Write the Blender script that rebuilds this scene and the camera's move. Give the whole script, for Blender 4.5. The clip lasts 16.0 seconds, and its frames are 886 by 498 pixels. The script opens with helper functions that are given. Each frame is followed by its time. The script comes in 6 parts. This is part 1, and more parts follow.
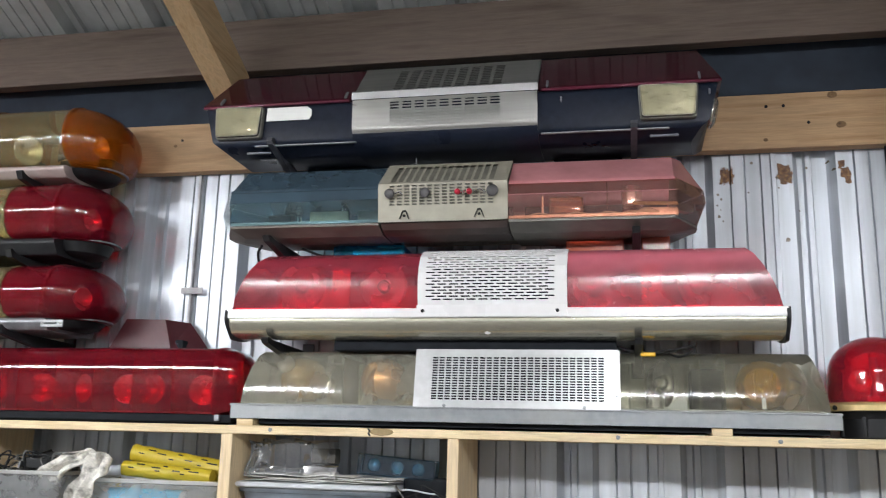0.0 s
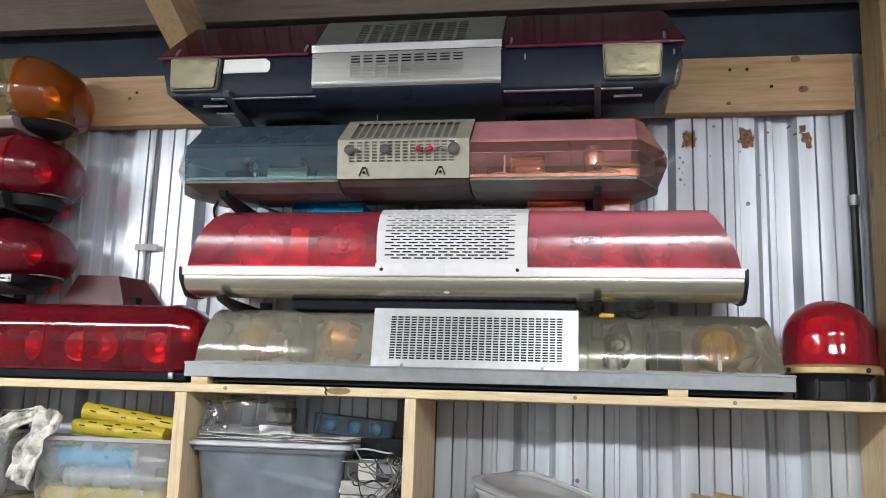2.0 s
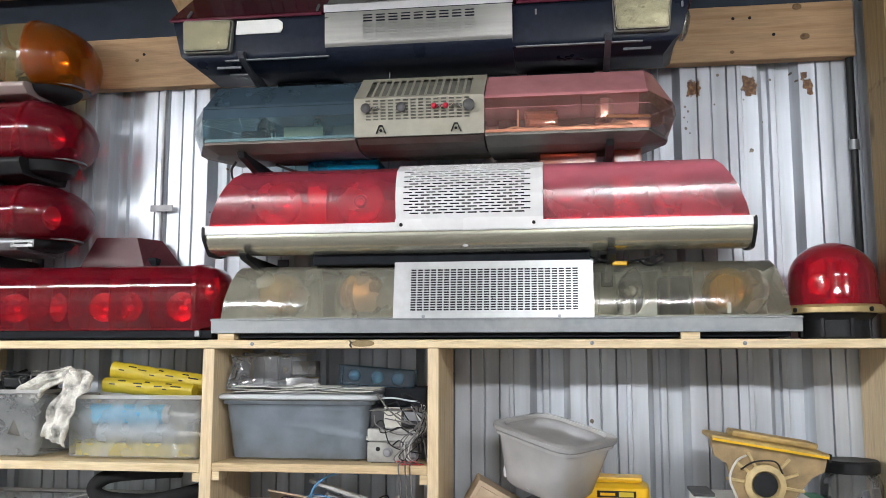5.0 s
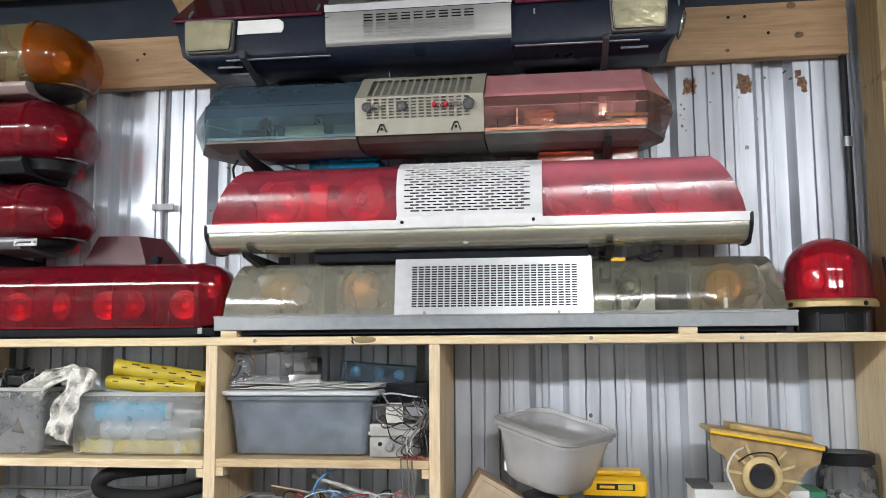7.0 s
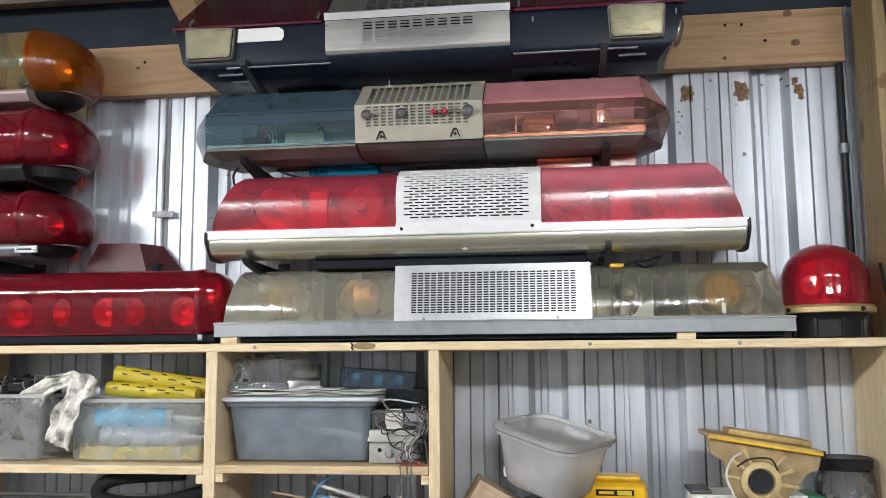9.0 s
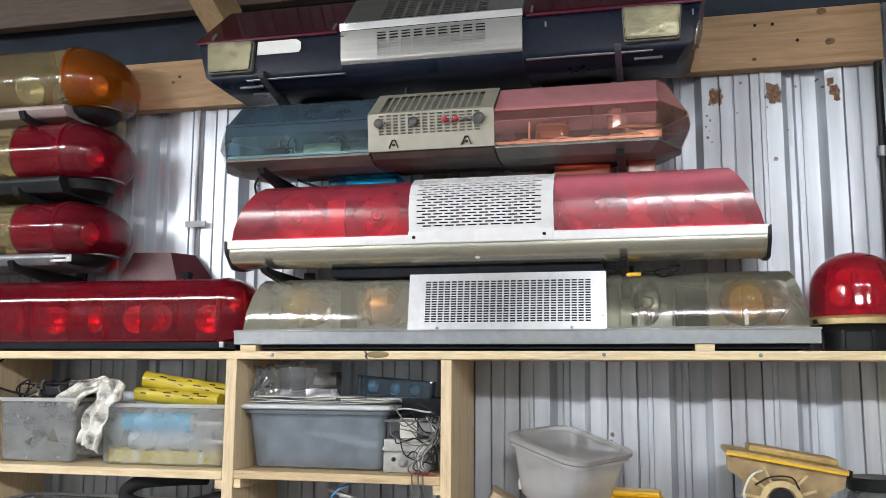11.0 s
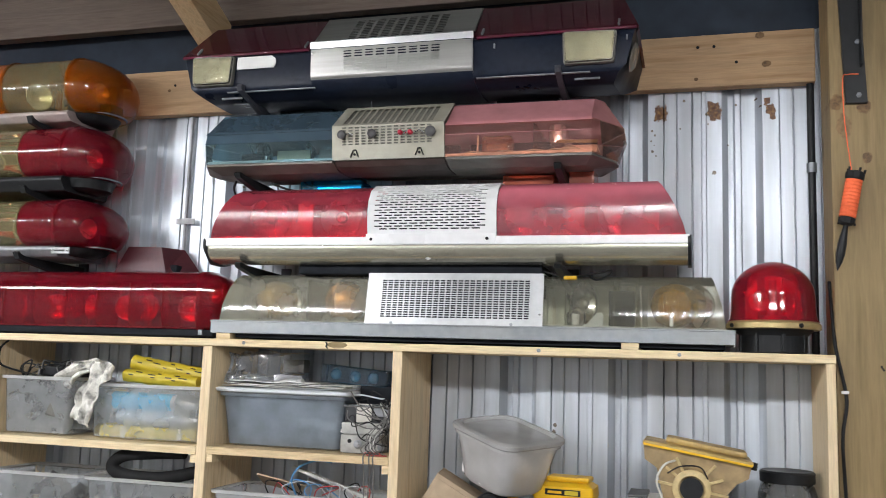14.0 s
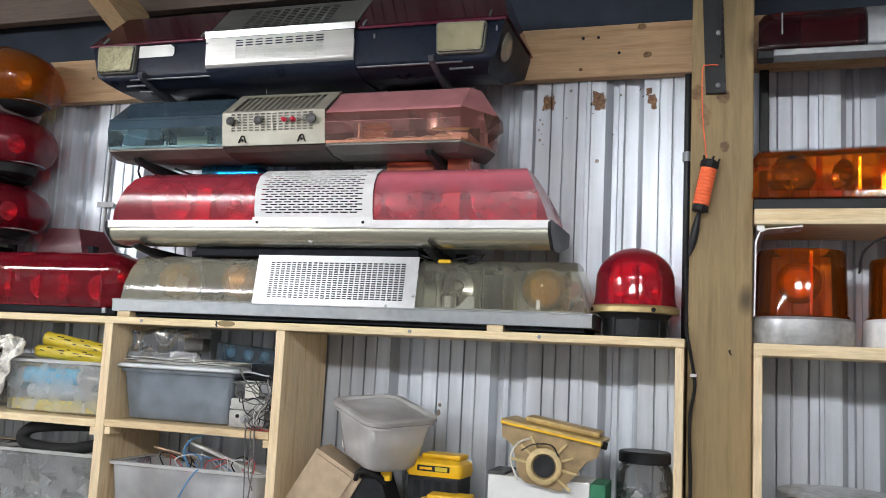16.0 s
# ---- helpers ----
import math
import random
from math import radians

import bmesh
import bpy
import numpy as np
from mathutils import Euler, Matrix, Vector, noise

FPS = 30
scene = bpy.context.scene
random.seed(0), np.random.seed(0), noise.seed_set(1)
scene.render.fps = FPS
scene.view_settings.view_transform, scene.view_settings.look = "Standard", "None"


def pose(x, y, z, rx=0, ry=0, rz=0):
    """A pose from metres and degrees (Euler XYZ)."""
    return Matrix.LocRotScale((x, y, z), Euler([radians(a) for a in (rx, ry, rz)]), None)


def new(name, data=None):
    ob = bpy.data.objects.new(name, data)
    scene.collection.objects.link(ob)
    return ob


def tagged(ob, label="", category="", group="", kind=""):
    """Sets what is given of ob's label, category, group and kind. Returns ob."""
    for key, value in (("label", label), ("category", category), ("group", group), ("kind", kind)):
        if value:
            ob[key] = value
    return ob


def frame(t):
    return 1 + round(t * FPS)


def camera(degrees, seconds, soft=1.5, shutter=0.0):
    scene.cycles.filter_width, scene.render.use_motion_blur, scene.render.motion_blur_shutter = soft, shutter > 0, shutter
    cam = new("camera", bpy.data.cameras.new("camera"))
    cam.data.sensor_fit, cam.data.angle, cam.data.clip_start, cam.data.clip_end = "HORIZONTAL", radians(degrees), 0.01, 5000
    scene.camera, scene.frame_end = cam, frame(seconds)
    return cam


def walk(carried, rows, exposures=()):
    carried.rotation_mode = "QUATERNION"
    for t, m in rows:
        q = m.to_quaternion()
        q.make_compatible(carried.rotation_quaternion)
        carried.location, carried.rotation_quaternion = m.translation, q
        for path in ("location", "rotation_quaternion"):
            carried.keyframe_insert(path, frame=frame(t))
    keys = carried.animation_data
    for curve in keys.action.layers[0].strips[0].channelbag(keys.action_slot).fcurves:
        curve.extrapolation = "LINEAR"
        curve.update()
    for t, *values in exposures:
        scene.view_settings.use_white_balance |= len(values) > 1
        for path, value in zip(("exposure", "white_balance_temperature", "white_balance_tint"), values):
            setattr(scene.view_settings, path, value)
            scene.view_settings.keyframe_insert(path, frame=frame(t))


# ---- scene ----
cam = camera(53.5, 16.0, 0.85, 0.5)
METRES, EYE, TILT, LEAN, TURN = 1.155, 1.55, 0.0, 0.3, 12.0
ROWS = [
    (0.0, 0.0, 0.0, 0.0, -0.39, 12.59, -1.76),
    (0.5, 0.0049, 0.0119, -0.0008, -1.94, 11.6, -2.16),
    (1.0, 0.0064, 0.0208, -0.0047, -2.6, 11.25, -2.3),
    (1.5, 0.0055, 0.0177, -0.0061, -2.79, 10.93, -2.25),
    (2.0, 0.0085, 0.0224, -0.0088, -2.86, 10.44, -2.11),
    (2.5, 0.007, 0.0169, -0.0174, -2.65, 9.86, -1.84),
    (3.0, 0.0019, 0.0248, -0.0177, -2.3, 9.39, -1.57),
    (3.5, 0.0035, 0.048, -0.0179, -1.78, 9.27, -1.47),
    (4.0, -0.0101, 0.0285, -0.0149, -2.43, 8.3, -1.3),
    (4.5, -0.0502, -0.0054, -0.0031, -3.49, 7.13, -0.58),
    (7.0, -0.0826, -0.0426, -0.0066, -4.3, 6.8, 0.0),
    (7.5, -0.083, -0.0427, -0.0072, -4.4, 6.98, 0.08),
    (8.0, -0.0824, -0.0412, -0.009, -4.28, 7.09, 0.07),
    (8.5, -0.0835, -0.045, -0.0117, -4.24, 7.25, 0.14),
    (9.0, -0.0847, -0.0494, -0.0122, -4.39, 7.37, 0.07),
    (11.5, 0.1012, -0.0398, -0.0132, 2.76, 8.29, -1.1),
    (12.0, 0.1216, -0.0396, -0.0191, 3.38, 8.76, -1.52),
    (12.5, 0.1303, -0.0555, -0.0253, 2.93, 8.98, -1.86),
    (13.0, 0.1528, -0.1203, -0.0138, 3.5, 8.65, -1.69),
    (13.5, 0.19, -0.1684, -0.0225, 3.38, 8.29, -1.89),
    (14.0, 0.2479, -0.1944, -0.0179, 3.66, 7.66, -2.23),
    (14.5, 0.3544, -0.177, -0.0211, 5.59, 7.48, -2.29),
    (15.0, 0.4679, -0.1667, -0.0217, 4.86, 7.47, -2.73),
    (15.5, 0.5358, -0.1798, -0.0269, 5.05, 7.47, -3.19),
    (16.0, 0.5774, -0.2277, -0.0282, 5.52, 7.05, -3.15),
]
walk(cam, [(t, pose(0, 0, EYE, TILT, LEAN, TURN) @ pose(METRES * x, METRES * y, METRES * z, 90 + pitch, roll, yaw)) for t, x, y, z, yaw, pitch, roll in ROWS])

# ---- light ----
world = bpy.data.worlds.new("world")
scene.world = world
world.use_nodes = True
world.node_tree.nodes["Background"].inputs[0].default_value = (0.55, 0.65, 0.8, 1)
world.node_tree.nodes["Background"].inputs[1].default_value = 0.05
TUBE_POWER = 196.0


# ---- mesh helpers ----
INVERSE = {}


def thing(name, loc, label, category, group="", kind="", rot=None):
    """An Empty that parents parts; without rot the parts are given in world metres, with rot in the thing's own."""
    ob = new(name)
    ob.empty_display_size = 0.02
    if rot is None:
        ob.matrix_basis = Matrix.Translation(loc)
        INVERSE[ob.name] = Matrix.Translation(loc).inverted()
    else:
        ob.matrix_basis = pose(*loc, *rot)
    return tagged(ob, label, category, group, kind)


def part(name, bm, material, parent=None, label="", smooth=0.0):
    me = bpy.data.meshes.new(name)
    bmesh.ops.recalc_face_normals(bm, faces=bm.faces)
    if smooth:
        for f in bm.faces:
            f.smooth = True
        for e in bm.edges:
            e.smooth = not (e.is_manifold and e.calc_face_angle(0) > radians(smooth))
    bm.to_mesh(me)
    bm.free()
    me.materials.append(material)
    ob = new(name, me)
    if parent is not None:
        ob.parent = parent
        if parent.name in INVERSE:
            ob.matrix_parent_inverse = INVERSE[parent.name]
    return tagged(ob, label)


def structure(name, bm, material, label, category, smooth=0.0):
    return tagged(part(name, bm, material, None, "", smooth), label, category, "", "structure")


def box(x0, x1, y0, y1, z0, z1, bevel=0.0, bm=None, m=None, seg=2):
    own = bmesh.new()
    bmesh.ops.create_cube(own, size=1)
    for v in own.verts:
        v.co = Vector(((x0 + x1) / 2 + v.co.x * (x1 - x0), (y0 + y1) / 2 + v.co.y * (y1 - y0), (z0 + z1) / 2 + v.co.z * (z1 - z0)))
    if bevel:
        bmesh.ops.bevel(own, geom=own.edges[:], offset=bevel, segments=seg, affect="EDGES", profile=0.6)
    if m:
        own.transform(m)
    return merge(bm, own)


def merge(bm, own):
    if bm is None:
        return own
    tmp = bpy.data.meshes.new("tmp")
    own.to_mesh(tmp)
    own.free()
    bm.from_mesh(tmp)
    bpy.data.meshes.remove(tmp)
    return bm


def loft(rings, bm=None, caps=True, closed=True):
    """Skin through rings of equal length."""
    bm = bm or bmesh.new()
    vs = [[bm.verts.new(p) for p in r] for r in rings]
    n = len(rings[0])
    for a, b in zip(vs, vs[1:]):
        for i in range(n if closed else n - 1):
            j = (i + 1) % n
            bm.faces.new((a[i], a[j], b[j], b[i]))
    if caps:
        bm.faces.new(vs[0])
        bm.faces.new(vs[-1])
    return bm


def extrude_x(profile, x0, x1, bm=None, caps=True, closed=True):
    return loft([[(x, y, z) for y, z in profile] for x in (x0, x1)], bm, caps, closed)


def tube(pts, r, bm=None, n=8):
    """A round rod through the points."""
    bm = bm or bmesh.new()
    pts = [Vector(p) for p in pts]
    rings = []
    side = None
    for i, p in enumerate(pts):
        d = (pts[min(i + 1, len(pts) - 1)] - pts[max(i - 1, 0)]).normalized()
        if side is None:
            side = d.orthogonal().normalized()
        side = (side - d * side.dot(d)).normalized()
        up = d.cross(side)
        rings.append([p + r * (math.cos(2 * math.pi * k / n) * side + math.sin(2 * math.pi * k / n) * up) for k in range(n)])
    return loft(rings, bm)


def bend(pts, n=6):
    """Catmull-Rom points through a few given ones."""
    p = [Vector(q) for q in pts]
    p = [2 * p[0] - p[1]] + p + [2 * p[-1] - p[-2]]
    out = []
    for a, b, c, d in zip(p, p[1:], p[2:], p[3:]):
        for k in range(n):
            t = k / n
            out.append(0.5 * ((2 * b) + (c - a) * t + (2 * a - 5 * b + 4 * c - d) * t * t + (3 * b - a - 3 * c + d) * t ** 3))
    return out + [p[-2]]


def revolve(profile, centre, bm=None, n=32, m=None):
    """profile: (radius, height) pairs from bottom to top, about an upright axis at centre."""
    own = bmesh.new()
    rings = [[Vector((max(r, 1e-4) * math.cos(2 * math.pi * k / n), max(r, 1e-4) * math.sin(2 * math.pi * k / n), z)) for k in range(n)] for r, z in profile]
    loft(rings, own)
    if m:
        own.transform(m)
    own.transform(Matrix.Translation(centre))
    return merge(bm, own)


def rounded(pts, r, n=4):
    """A closed 2D outline with its corners rounded."""
    out = []
    k = len(pts)
    for i in range(k):
        a, b, c = (Vector(pts[(i + j) % k]) for j in (-1, 0, 1))
        u, w = (a - b), (c - b)
        d = min(r, u.length * 0.45, w.length * 0.45)
        p, q = b + u.normalized() * d, b + w.normalized() * d
        for s in range(n + 1):
            t = s / n
            out.append(tuple((1 - t) ** 2 * p + 2 * t * (1 - t) * b + t * t * q))
    return out


def sheet_with_holes(surf, bands, bm=None):
    """A plate over u, v in 0..1: bands of (v0, v1, holes) from v=0 to 1, holes as (u0, u1) spans left open."""
    bm = bm or bmesh.new()

    def quad(u0, u1, v0, v1):
        if u1 - u0 > 1e-5:
            bm.faces.new([bm.verts.new(surf(u, v)) for u, v in ((u0, v0), (u1, v0), (u1, v1), (u0, v1))])

    for v0, v1, holes in bands:
        u = 0.0
        for a, b in holes:
            quad(u, a, v0, v1)
            u = b
        quad(u, 1.0, v0, v1)
    return bm


def thick(ob, t):
    mod = ob.modifiers.new("thickness", "SOLIDIFY")
    mod.thickness, mod.offset = t, 0
    return ob


# ---- materials ----
def nodes_of(name):
    mat = bpy.data.materials.new(name)
    mat.use_nodes = True
    nt = mat.node_tree
    nt.nodes.clear()
    return mat, nt, nt.nodes.new("ShaderNodeOutputMaterial")


def node(nt, kind, **values):
    nd = nt.nodes.new("ShaderNode" + kind)
    for key, value in values.items():
        nd.inputs[key.replace("_", " ")].default_value = value
    return nd


def noise_tex(nt, scale, detail=4.0, stretch=(1, 1, 1), space="Object"):
    tc = node(nt, "TexCoord")
    mp = node(nt, "Mapping")
    mp.inputs["Scale"].default_value = stretch
    tx = node(nt, "TexNoise", Scale=scale, Detail=detail)
    nt.links.new(tc.outputs[space], mp.inputs["Vector"])
    nt.links.new(mp.outputs["Vector"], tx.inputs["Vector"])
    return tx.outputs["Fac"]


def ramp(nt, fac, stops):
    rp = nt.nodes.new("ShaderNodeValToRGB")
    els = rp.color_ramp.elements
    while len(els) < len(stops):
        els.new(0.5)
    for el, (p, c) in zip(els, stops):
        el.position, el.color = p, (*c, 1) if len(c) == 3 else c
    nt.links.new(fac, rp.inputs["Fac"])
    return rp.outputs["Color"]


def grey(v):
    return (v, v, v)


def surface(name, colour, rough=0.5, metal=0.0, vary=0.12, grain=60.0, bump=0.15, dirt=None, dirt_amount=0.3, stretch=(1, 1, 1), coat=0.0, spec=0.5):
    """Paint, plastic or metal with grain, blotches and some dirt."""
    mat, nt, out = nodes_of(name)
    b = node(nt, "BsdfPrincipled", Metallic=metal)
    b.inputs["Coat Weight"].default_value = coat
    b.inputs["Specular IOR Level"].default_value = spec
    fine = noise_tex(nt, grain, 5, stretch)
    broad = noise_tex(nt, grain / 9, 4, stretch)
    lo = tuple(c * (1 - vary) for c in colour)
    hi = tuple(min(1, c * (1 + vary)) for c in colour)
    col = ramp(nt, fine, [(0.3, lo), (0.7, hi)])
    mix = nt.nodes.new("ShaderNodeMix")
    mix.data_type = "RGBA"
    spots = ramp(nt, broad, [(0.45, grey(0)), (0.75, grey(dirt_amount))])
    nt.links.new(spots, mix.inputs[0])
    nt.links.new(col, mix.inputs[6])
    mix.inputs[7].default_value = (*(dirt or tuple(c * 0.55 for c in colour)), 1)
    nt.links.new(mix.outputs[2], b.inputs["Base Color"])
    rr = ramp(nt, broad, [(0.3, grey(max(0.03, rough - 0.1))), (0.75, grey(min(1, rough + 0.15)))])
    nt.links.new(rr, b.inputs["Roughness"])
    bp = node(nt, "Bump", Strength=bump, Distance=0.002)
    nt.links.new(fine, bp.inputs["Height"])
    nt.links.new(bp.outputs["Normal"], b.inputs["Normal"])
    nt.links.new(b.outputs[0], out.inputs[0])
    return mat


def lens(name, tint, haze_colour, haze=0.12, rough=0.08, dust=0.1, ior=1.5, top_sheen=0.0):
    """Thin tinted plastic: lets light through, with a milky, dusty share and a glossy skin; the last argument paints a
    highlight as haze where it faces up.
    """
    mat, nt, out = nodes_of(name)
    tr = node(nt, "BsdfTransparent", Color=(*tint, 1))
    df = node(nt, "BsdfDiffuse", Color=(*haze_colour, 1))
    tl = node(nt, "BsdfTranslucent", Color=(*haze_colour, 1))
    milk = nt.nodes.new("ShaderNodeMixShader")
    milk.inputs[0].default_value = 0.33
    nt.links.new(df.outputs[0], milk.inputs[1])
    nt.links.new(tl.outputs[0], milk.inputs[2])
    m1 = nt.nodes.new("ShaderNodeMixShader")
    amount = ramp(nt, noise_tex(nt, 19.0, 8), [(0.3, grey(haze)), (0.75, grey(min(1, haze + dust)))])
    # Extra haze on upward faces, painting a broad highlight.
    if top_sheen:
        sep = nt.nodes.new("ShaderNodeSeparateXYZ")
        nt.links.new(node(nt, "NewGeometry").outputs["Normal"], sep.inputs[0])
        sheen_mask = ramp(nt, sep.outputs["Z"], [(0.05, grey(0)), (0.7, grey(top_sheen))])
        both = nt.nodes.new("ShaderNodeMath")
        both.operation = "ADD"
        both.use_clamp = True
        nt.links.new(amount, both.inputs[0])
        nt.links.new(sheen_mask, both.inputs[1])
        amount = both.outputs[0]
    nt.links.new(amount, m1.inputs[0])
    nt.links.new(tr.outputs[0], m1.inputs[1])
    nt.links.new(milk.outputs[0], m1.inputs[2])
    gl = node(nt, "BsdfGlossy", Color=(1, 1, 1, 1))
    rr = ramp(nt, noise_tex(nt, 30.0, 4), [(0.3, grey(rough * 0.88)), (0.7, grey(rough * 1.15))])
    nt.links.new(rr, gl.inputs["Roughness"])
    fr = node(nt, "Fresnel", IOR=ior)
    m2 = nt.nodes.new("ShaderNodeMixShader")
    nt.links.new(fr.outputs[0], m2.inputs[0])
    nt.links.new(m1.outputs[0], m2.inputs[1])
    nt.links.new(gl.outputs[0], m2.inputs[2])
    nt.links.new(m2.outputs[0], out.inputs[0])
    return mat


def wood(name, light, dark, scale=1.0, along="x", knots=0.5, rough=0.65):
    """Sawn softwood: long grain, growth bands and knots."""
    mat, nt, out = nodes_of(name)
    b = node(nt, "BsdfPrincipled", Roughness=rough)
    st = {"x": (0.7, 9, 9), "y": (9, 0.7, 9), "z": (9, 9, 0.7)}[along]
    grain = noise_tex(nt, 7 * scale, 7, st)
    fibre = noise_tex(nt, 42 * scale, 3, st)
    col = ramp(nt, grain, [(0.28, dark), (0.5, light), (0.62, tuple(c * 0.86 for c in light)), (0.78, tuple(c * 1.05 for c in light))])
    tc = node(nt, "TexCoord")
    mp = node(nt, "Mapping")
    mp.inputs["Scale"].default_value = {"x": (0.55, 1, 1), "y": (1, 0.55, 1), "z": (1, 1, 0.55)}[along]
    vo = node(nt, "TexVoronoi", Scale=4.2)
    nt.links.new(tc.outputs["Object"], mp.inputs["Vector"])
    nt.links.new(mp.outputs["Vector"], vo.inputs["Vector"])
    kn = ramp(nt, vo.outputs["Distance"], [(0.03, grey(knots)), (0.1, grey(0))])
    mix = nt.nodes.new("ShaderNodeMix")
    mix.data_type = "RGBA"
    nt.links.new(kn, mix.inputs[0])
    nt.links.new(col, mix.inputs[6])
    mix.inputs[7].default_value = (*(c * 0.3 for c in dark), 1)
    m2 = nt.nodes.new("ShaderNodeMix")
    m2.data_type, m2.blend_type = "RGBA", "MULTIPLY"
    m2.inputs[0].default_value = 0.35
    nt.links.new(mix.outputs[2], m2.inputs[6])
    nt.links.new(ramp(nt, fibre, [(0.3, grey(0.6)), (0.65, grey(1))]), m2.inputs[7])
    nt.links.new(m2.outputs[2], b.inputs["Base Color"])
    bp = node(nt, "Bump", Strength=0.3, Distance=0.002)
    nt.links.new(fibre, bp.inputs["Height"])
    nt.links.new(bp.outputs["Normal"], b.inputs["Normal"])
    nt.links.new(b.outputs[0], out.inputs[0])
    return mat


def glow(name, colour, strength):
    mat, nt, out = nodes_of(name)
    em = node(nt, "Emission", Color=(*colour, 1), Strength=strength)
    nt.links.new(em.outputs[0], out.inputs[0])
    return mat


PINE = wood("pale_pine", (0.84, 0.68, 0.43), (0.64, 0.47, 0.25))
PINE_UP = wood("pale_pine_upright", (0.84, 0.67, 0.43), (0.66, 0.48, 0.27), along="z")
GIRT_WOOD = wood("girt_pine", (0.52, 0.34, 0.185), (0.38, 0.225, 0.11), 0.8, knots=0.9)
POST_WOOD = wood("post_wood", (0.285, 0.2, 0.092), (0.175, 0.115, 0.047), 0.6, along="z", knots=0.9)
RAFTER_WOOD = wood("rafter_pine", (0.64, 0.45, 0.25), (0.5, 0.32, 0.16), along="y", knots=0.4)
HEADER_WOOD = wood("weathered_header", (0.2, 0.15, 0.12), (0.12, 0.085, 0.065), 0.7)
PLY = wood("plywood_edge", (0.7, 0.53, 0.31), (0.42, 0.28, 0.14), 1.6)
SHEET = surface("galvanised_sheet", (0.545, 0.585, 0.635), 0.43, 0.3, 0.2, 30, 0.06, (0.33, 0.34, 0.36), 0.85, (1, 1, 0.06), spec=0.3)
ROOF_SHEET = surface("roof_sheet", (0.5, 0.53, 0.53), 0.6, 0.2, 0.1, 20, 0.05)
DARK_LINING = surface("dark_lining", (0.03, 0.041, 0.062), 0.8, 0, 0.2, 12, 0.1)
CONCRETE = surface("concrete", (0.2, 0.19, 0.18), 0.85, 0, 0.15, 20, 0.3)
# Tones of the unseen walls: dim and bright, set for bounce and reflections.
BOUNCE_DIM = surface("bounce_dim", (0.36, 0.36, 0.37), 0.7, 0, 0.1, 8, 0.05)
BOUNCE_BRIGHT = surface("bounce_bright", (0.78, 0.78, 0.78), 0.6, 0, 0.08, 8, 0.05)
BLACK = surface("black_paint", (0.015, 0.016, 0.018), 0.45, 0, 0.2, 60, 0.1, (0.025, 0.025, 0.025), 0.5, spec=0.22)
NAVY = surface("navy_plastic", (0.01, 0.014, 0.026), 0.36, 0, 0.2, 60, 0.05, (0.017, 0.02, 0.032), 0.5, spec=0.13)
BRUSHED = surface("brushed_aluminium", (0.37, 0.367, 0.35), 0.34, 0.9, 0.1, 40, 0.05, None, 0.3, (0.08, 1, 2))
ALLOY = surface("dull_aluminium", (0.25, 0.265, 0.28), 0.42, 0.7, 0.08, 60, 0.08, (0.4, 0.38, 0.34), 0.4)
WHITE = surface("white_enamel", (0.75, 0.745, 0.75), 0.3, 0, 0.03, 50, 0.03, (0.7, 0.68, 0.66), 0.3)
CREAM = surface("cream_enamel", (0.33, 0.317, 0.26), 0.36, 0.15, 0.08, 40, 0.05, (0.27, 0.23, 0.16), 0.55)
CHROME = surface("chrome", (0.85, 0.85, 0.86), 0.12, 1.0, 0.04, 30, 0.02, (0.6, 0.6, 0.6), 0.2)
BOWL = surface("satin_bowl", (0.92, 0.92, 0.91), 0.2, 0.75, 0.08, 55, 0.35)
RUBBER = surface("rubber", (0.014, 0.014, 0.015), 0.7, 0, 0.2, 60, 0.2, spec=0.25)
BRASS = surface("dull_brass", (0.55, 0.42, 0.2), 0.42, 0.6, 0.12, 60, 0.1)
ZINC = surface("worn_zinc", (0.5, 0.51, 0.52), 0.4, 0.55, 0.3, 45, 0.4, (0.3, 0.27, 0.23), 0.5)
STICKER = surface("white_sticker", (0.85, 0.85, 0.82), 0.5, 0, 0.03, 30, 0.02)
BRACKET = surface("dark_steel", (0.08, 0.085, 0.1), 0.45, 0.5, 0.2, 60, 0.1, (0.12, 0.1, 0.09), 0.4)
STEEL_GREY = surface("grey_steel", (0.3, 0.31, 0.33), 0.45, 0.6, 0.12, 60, 0.1)
# Near-black for dark parts, and for shade painted inside the bars.
BLACK_AND_SHADE = surface("black_parts_and_shade", (0.016, 0.018, 0.022), 0.9, 0, 0.2, 30, 0.1, spec=0.1)
BEIGE = surface("beige_gearbox", (0.5, 0.44, 0.3), 0.6, 0, 0.1, 40, 0.1)
GREY_UNDER = surface("grey_underside", (0.13, 0.125, 0.112), 0.5, 0.2, 0.2, 24, 0.1, (0.12, 0.075, 0.055), 0.7)
RUSTY_UNDER = surface("rusty_underside", (0.05, 0.04, 0.037), 0.6, 0.2, 0.3, 24, 0.2, (0.13, 0.04, 0.025), 0.8)

RED_LENS = lens("red_lens", (0.96, 0.05, 0.08), (0.95, 0.035, 0.085), 0.11, 0.05, 0.1)
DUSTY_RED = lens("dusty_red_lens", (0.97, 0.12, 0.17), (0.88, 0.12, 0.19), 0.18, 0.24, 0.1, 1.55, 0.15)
# Right-hand lens: dust plus a pale pink highlight painted along its top.
PINK_SHEEN_RED = lens("dusty_sheen_red_lens", (0.98, 0.13, 0.19), (0.97, 0.27, 0.35), 0.2, 0.24, 0.12, 1.75, 0.6)
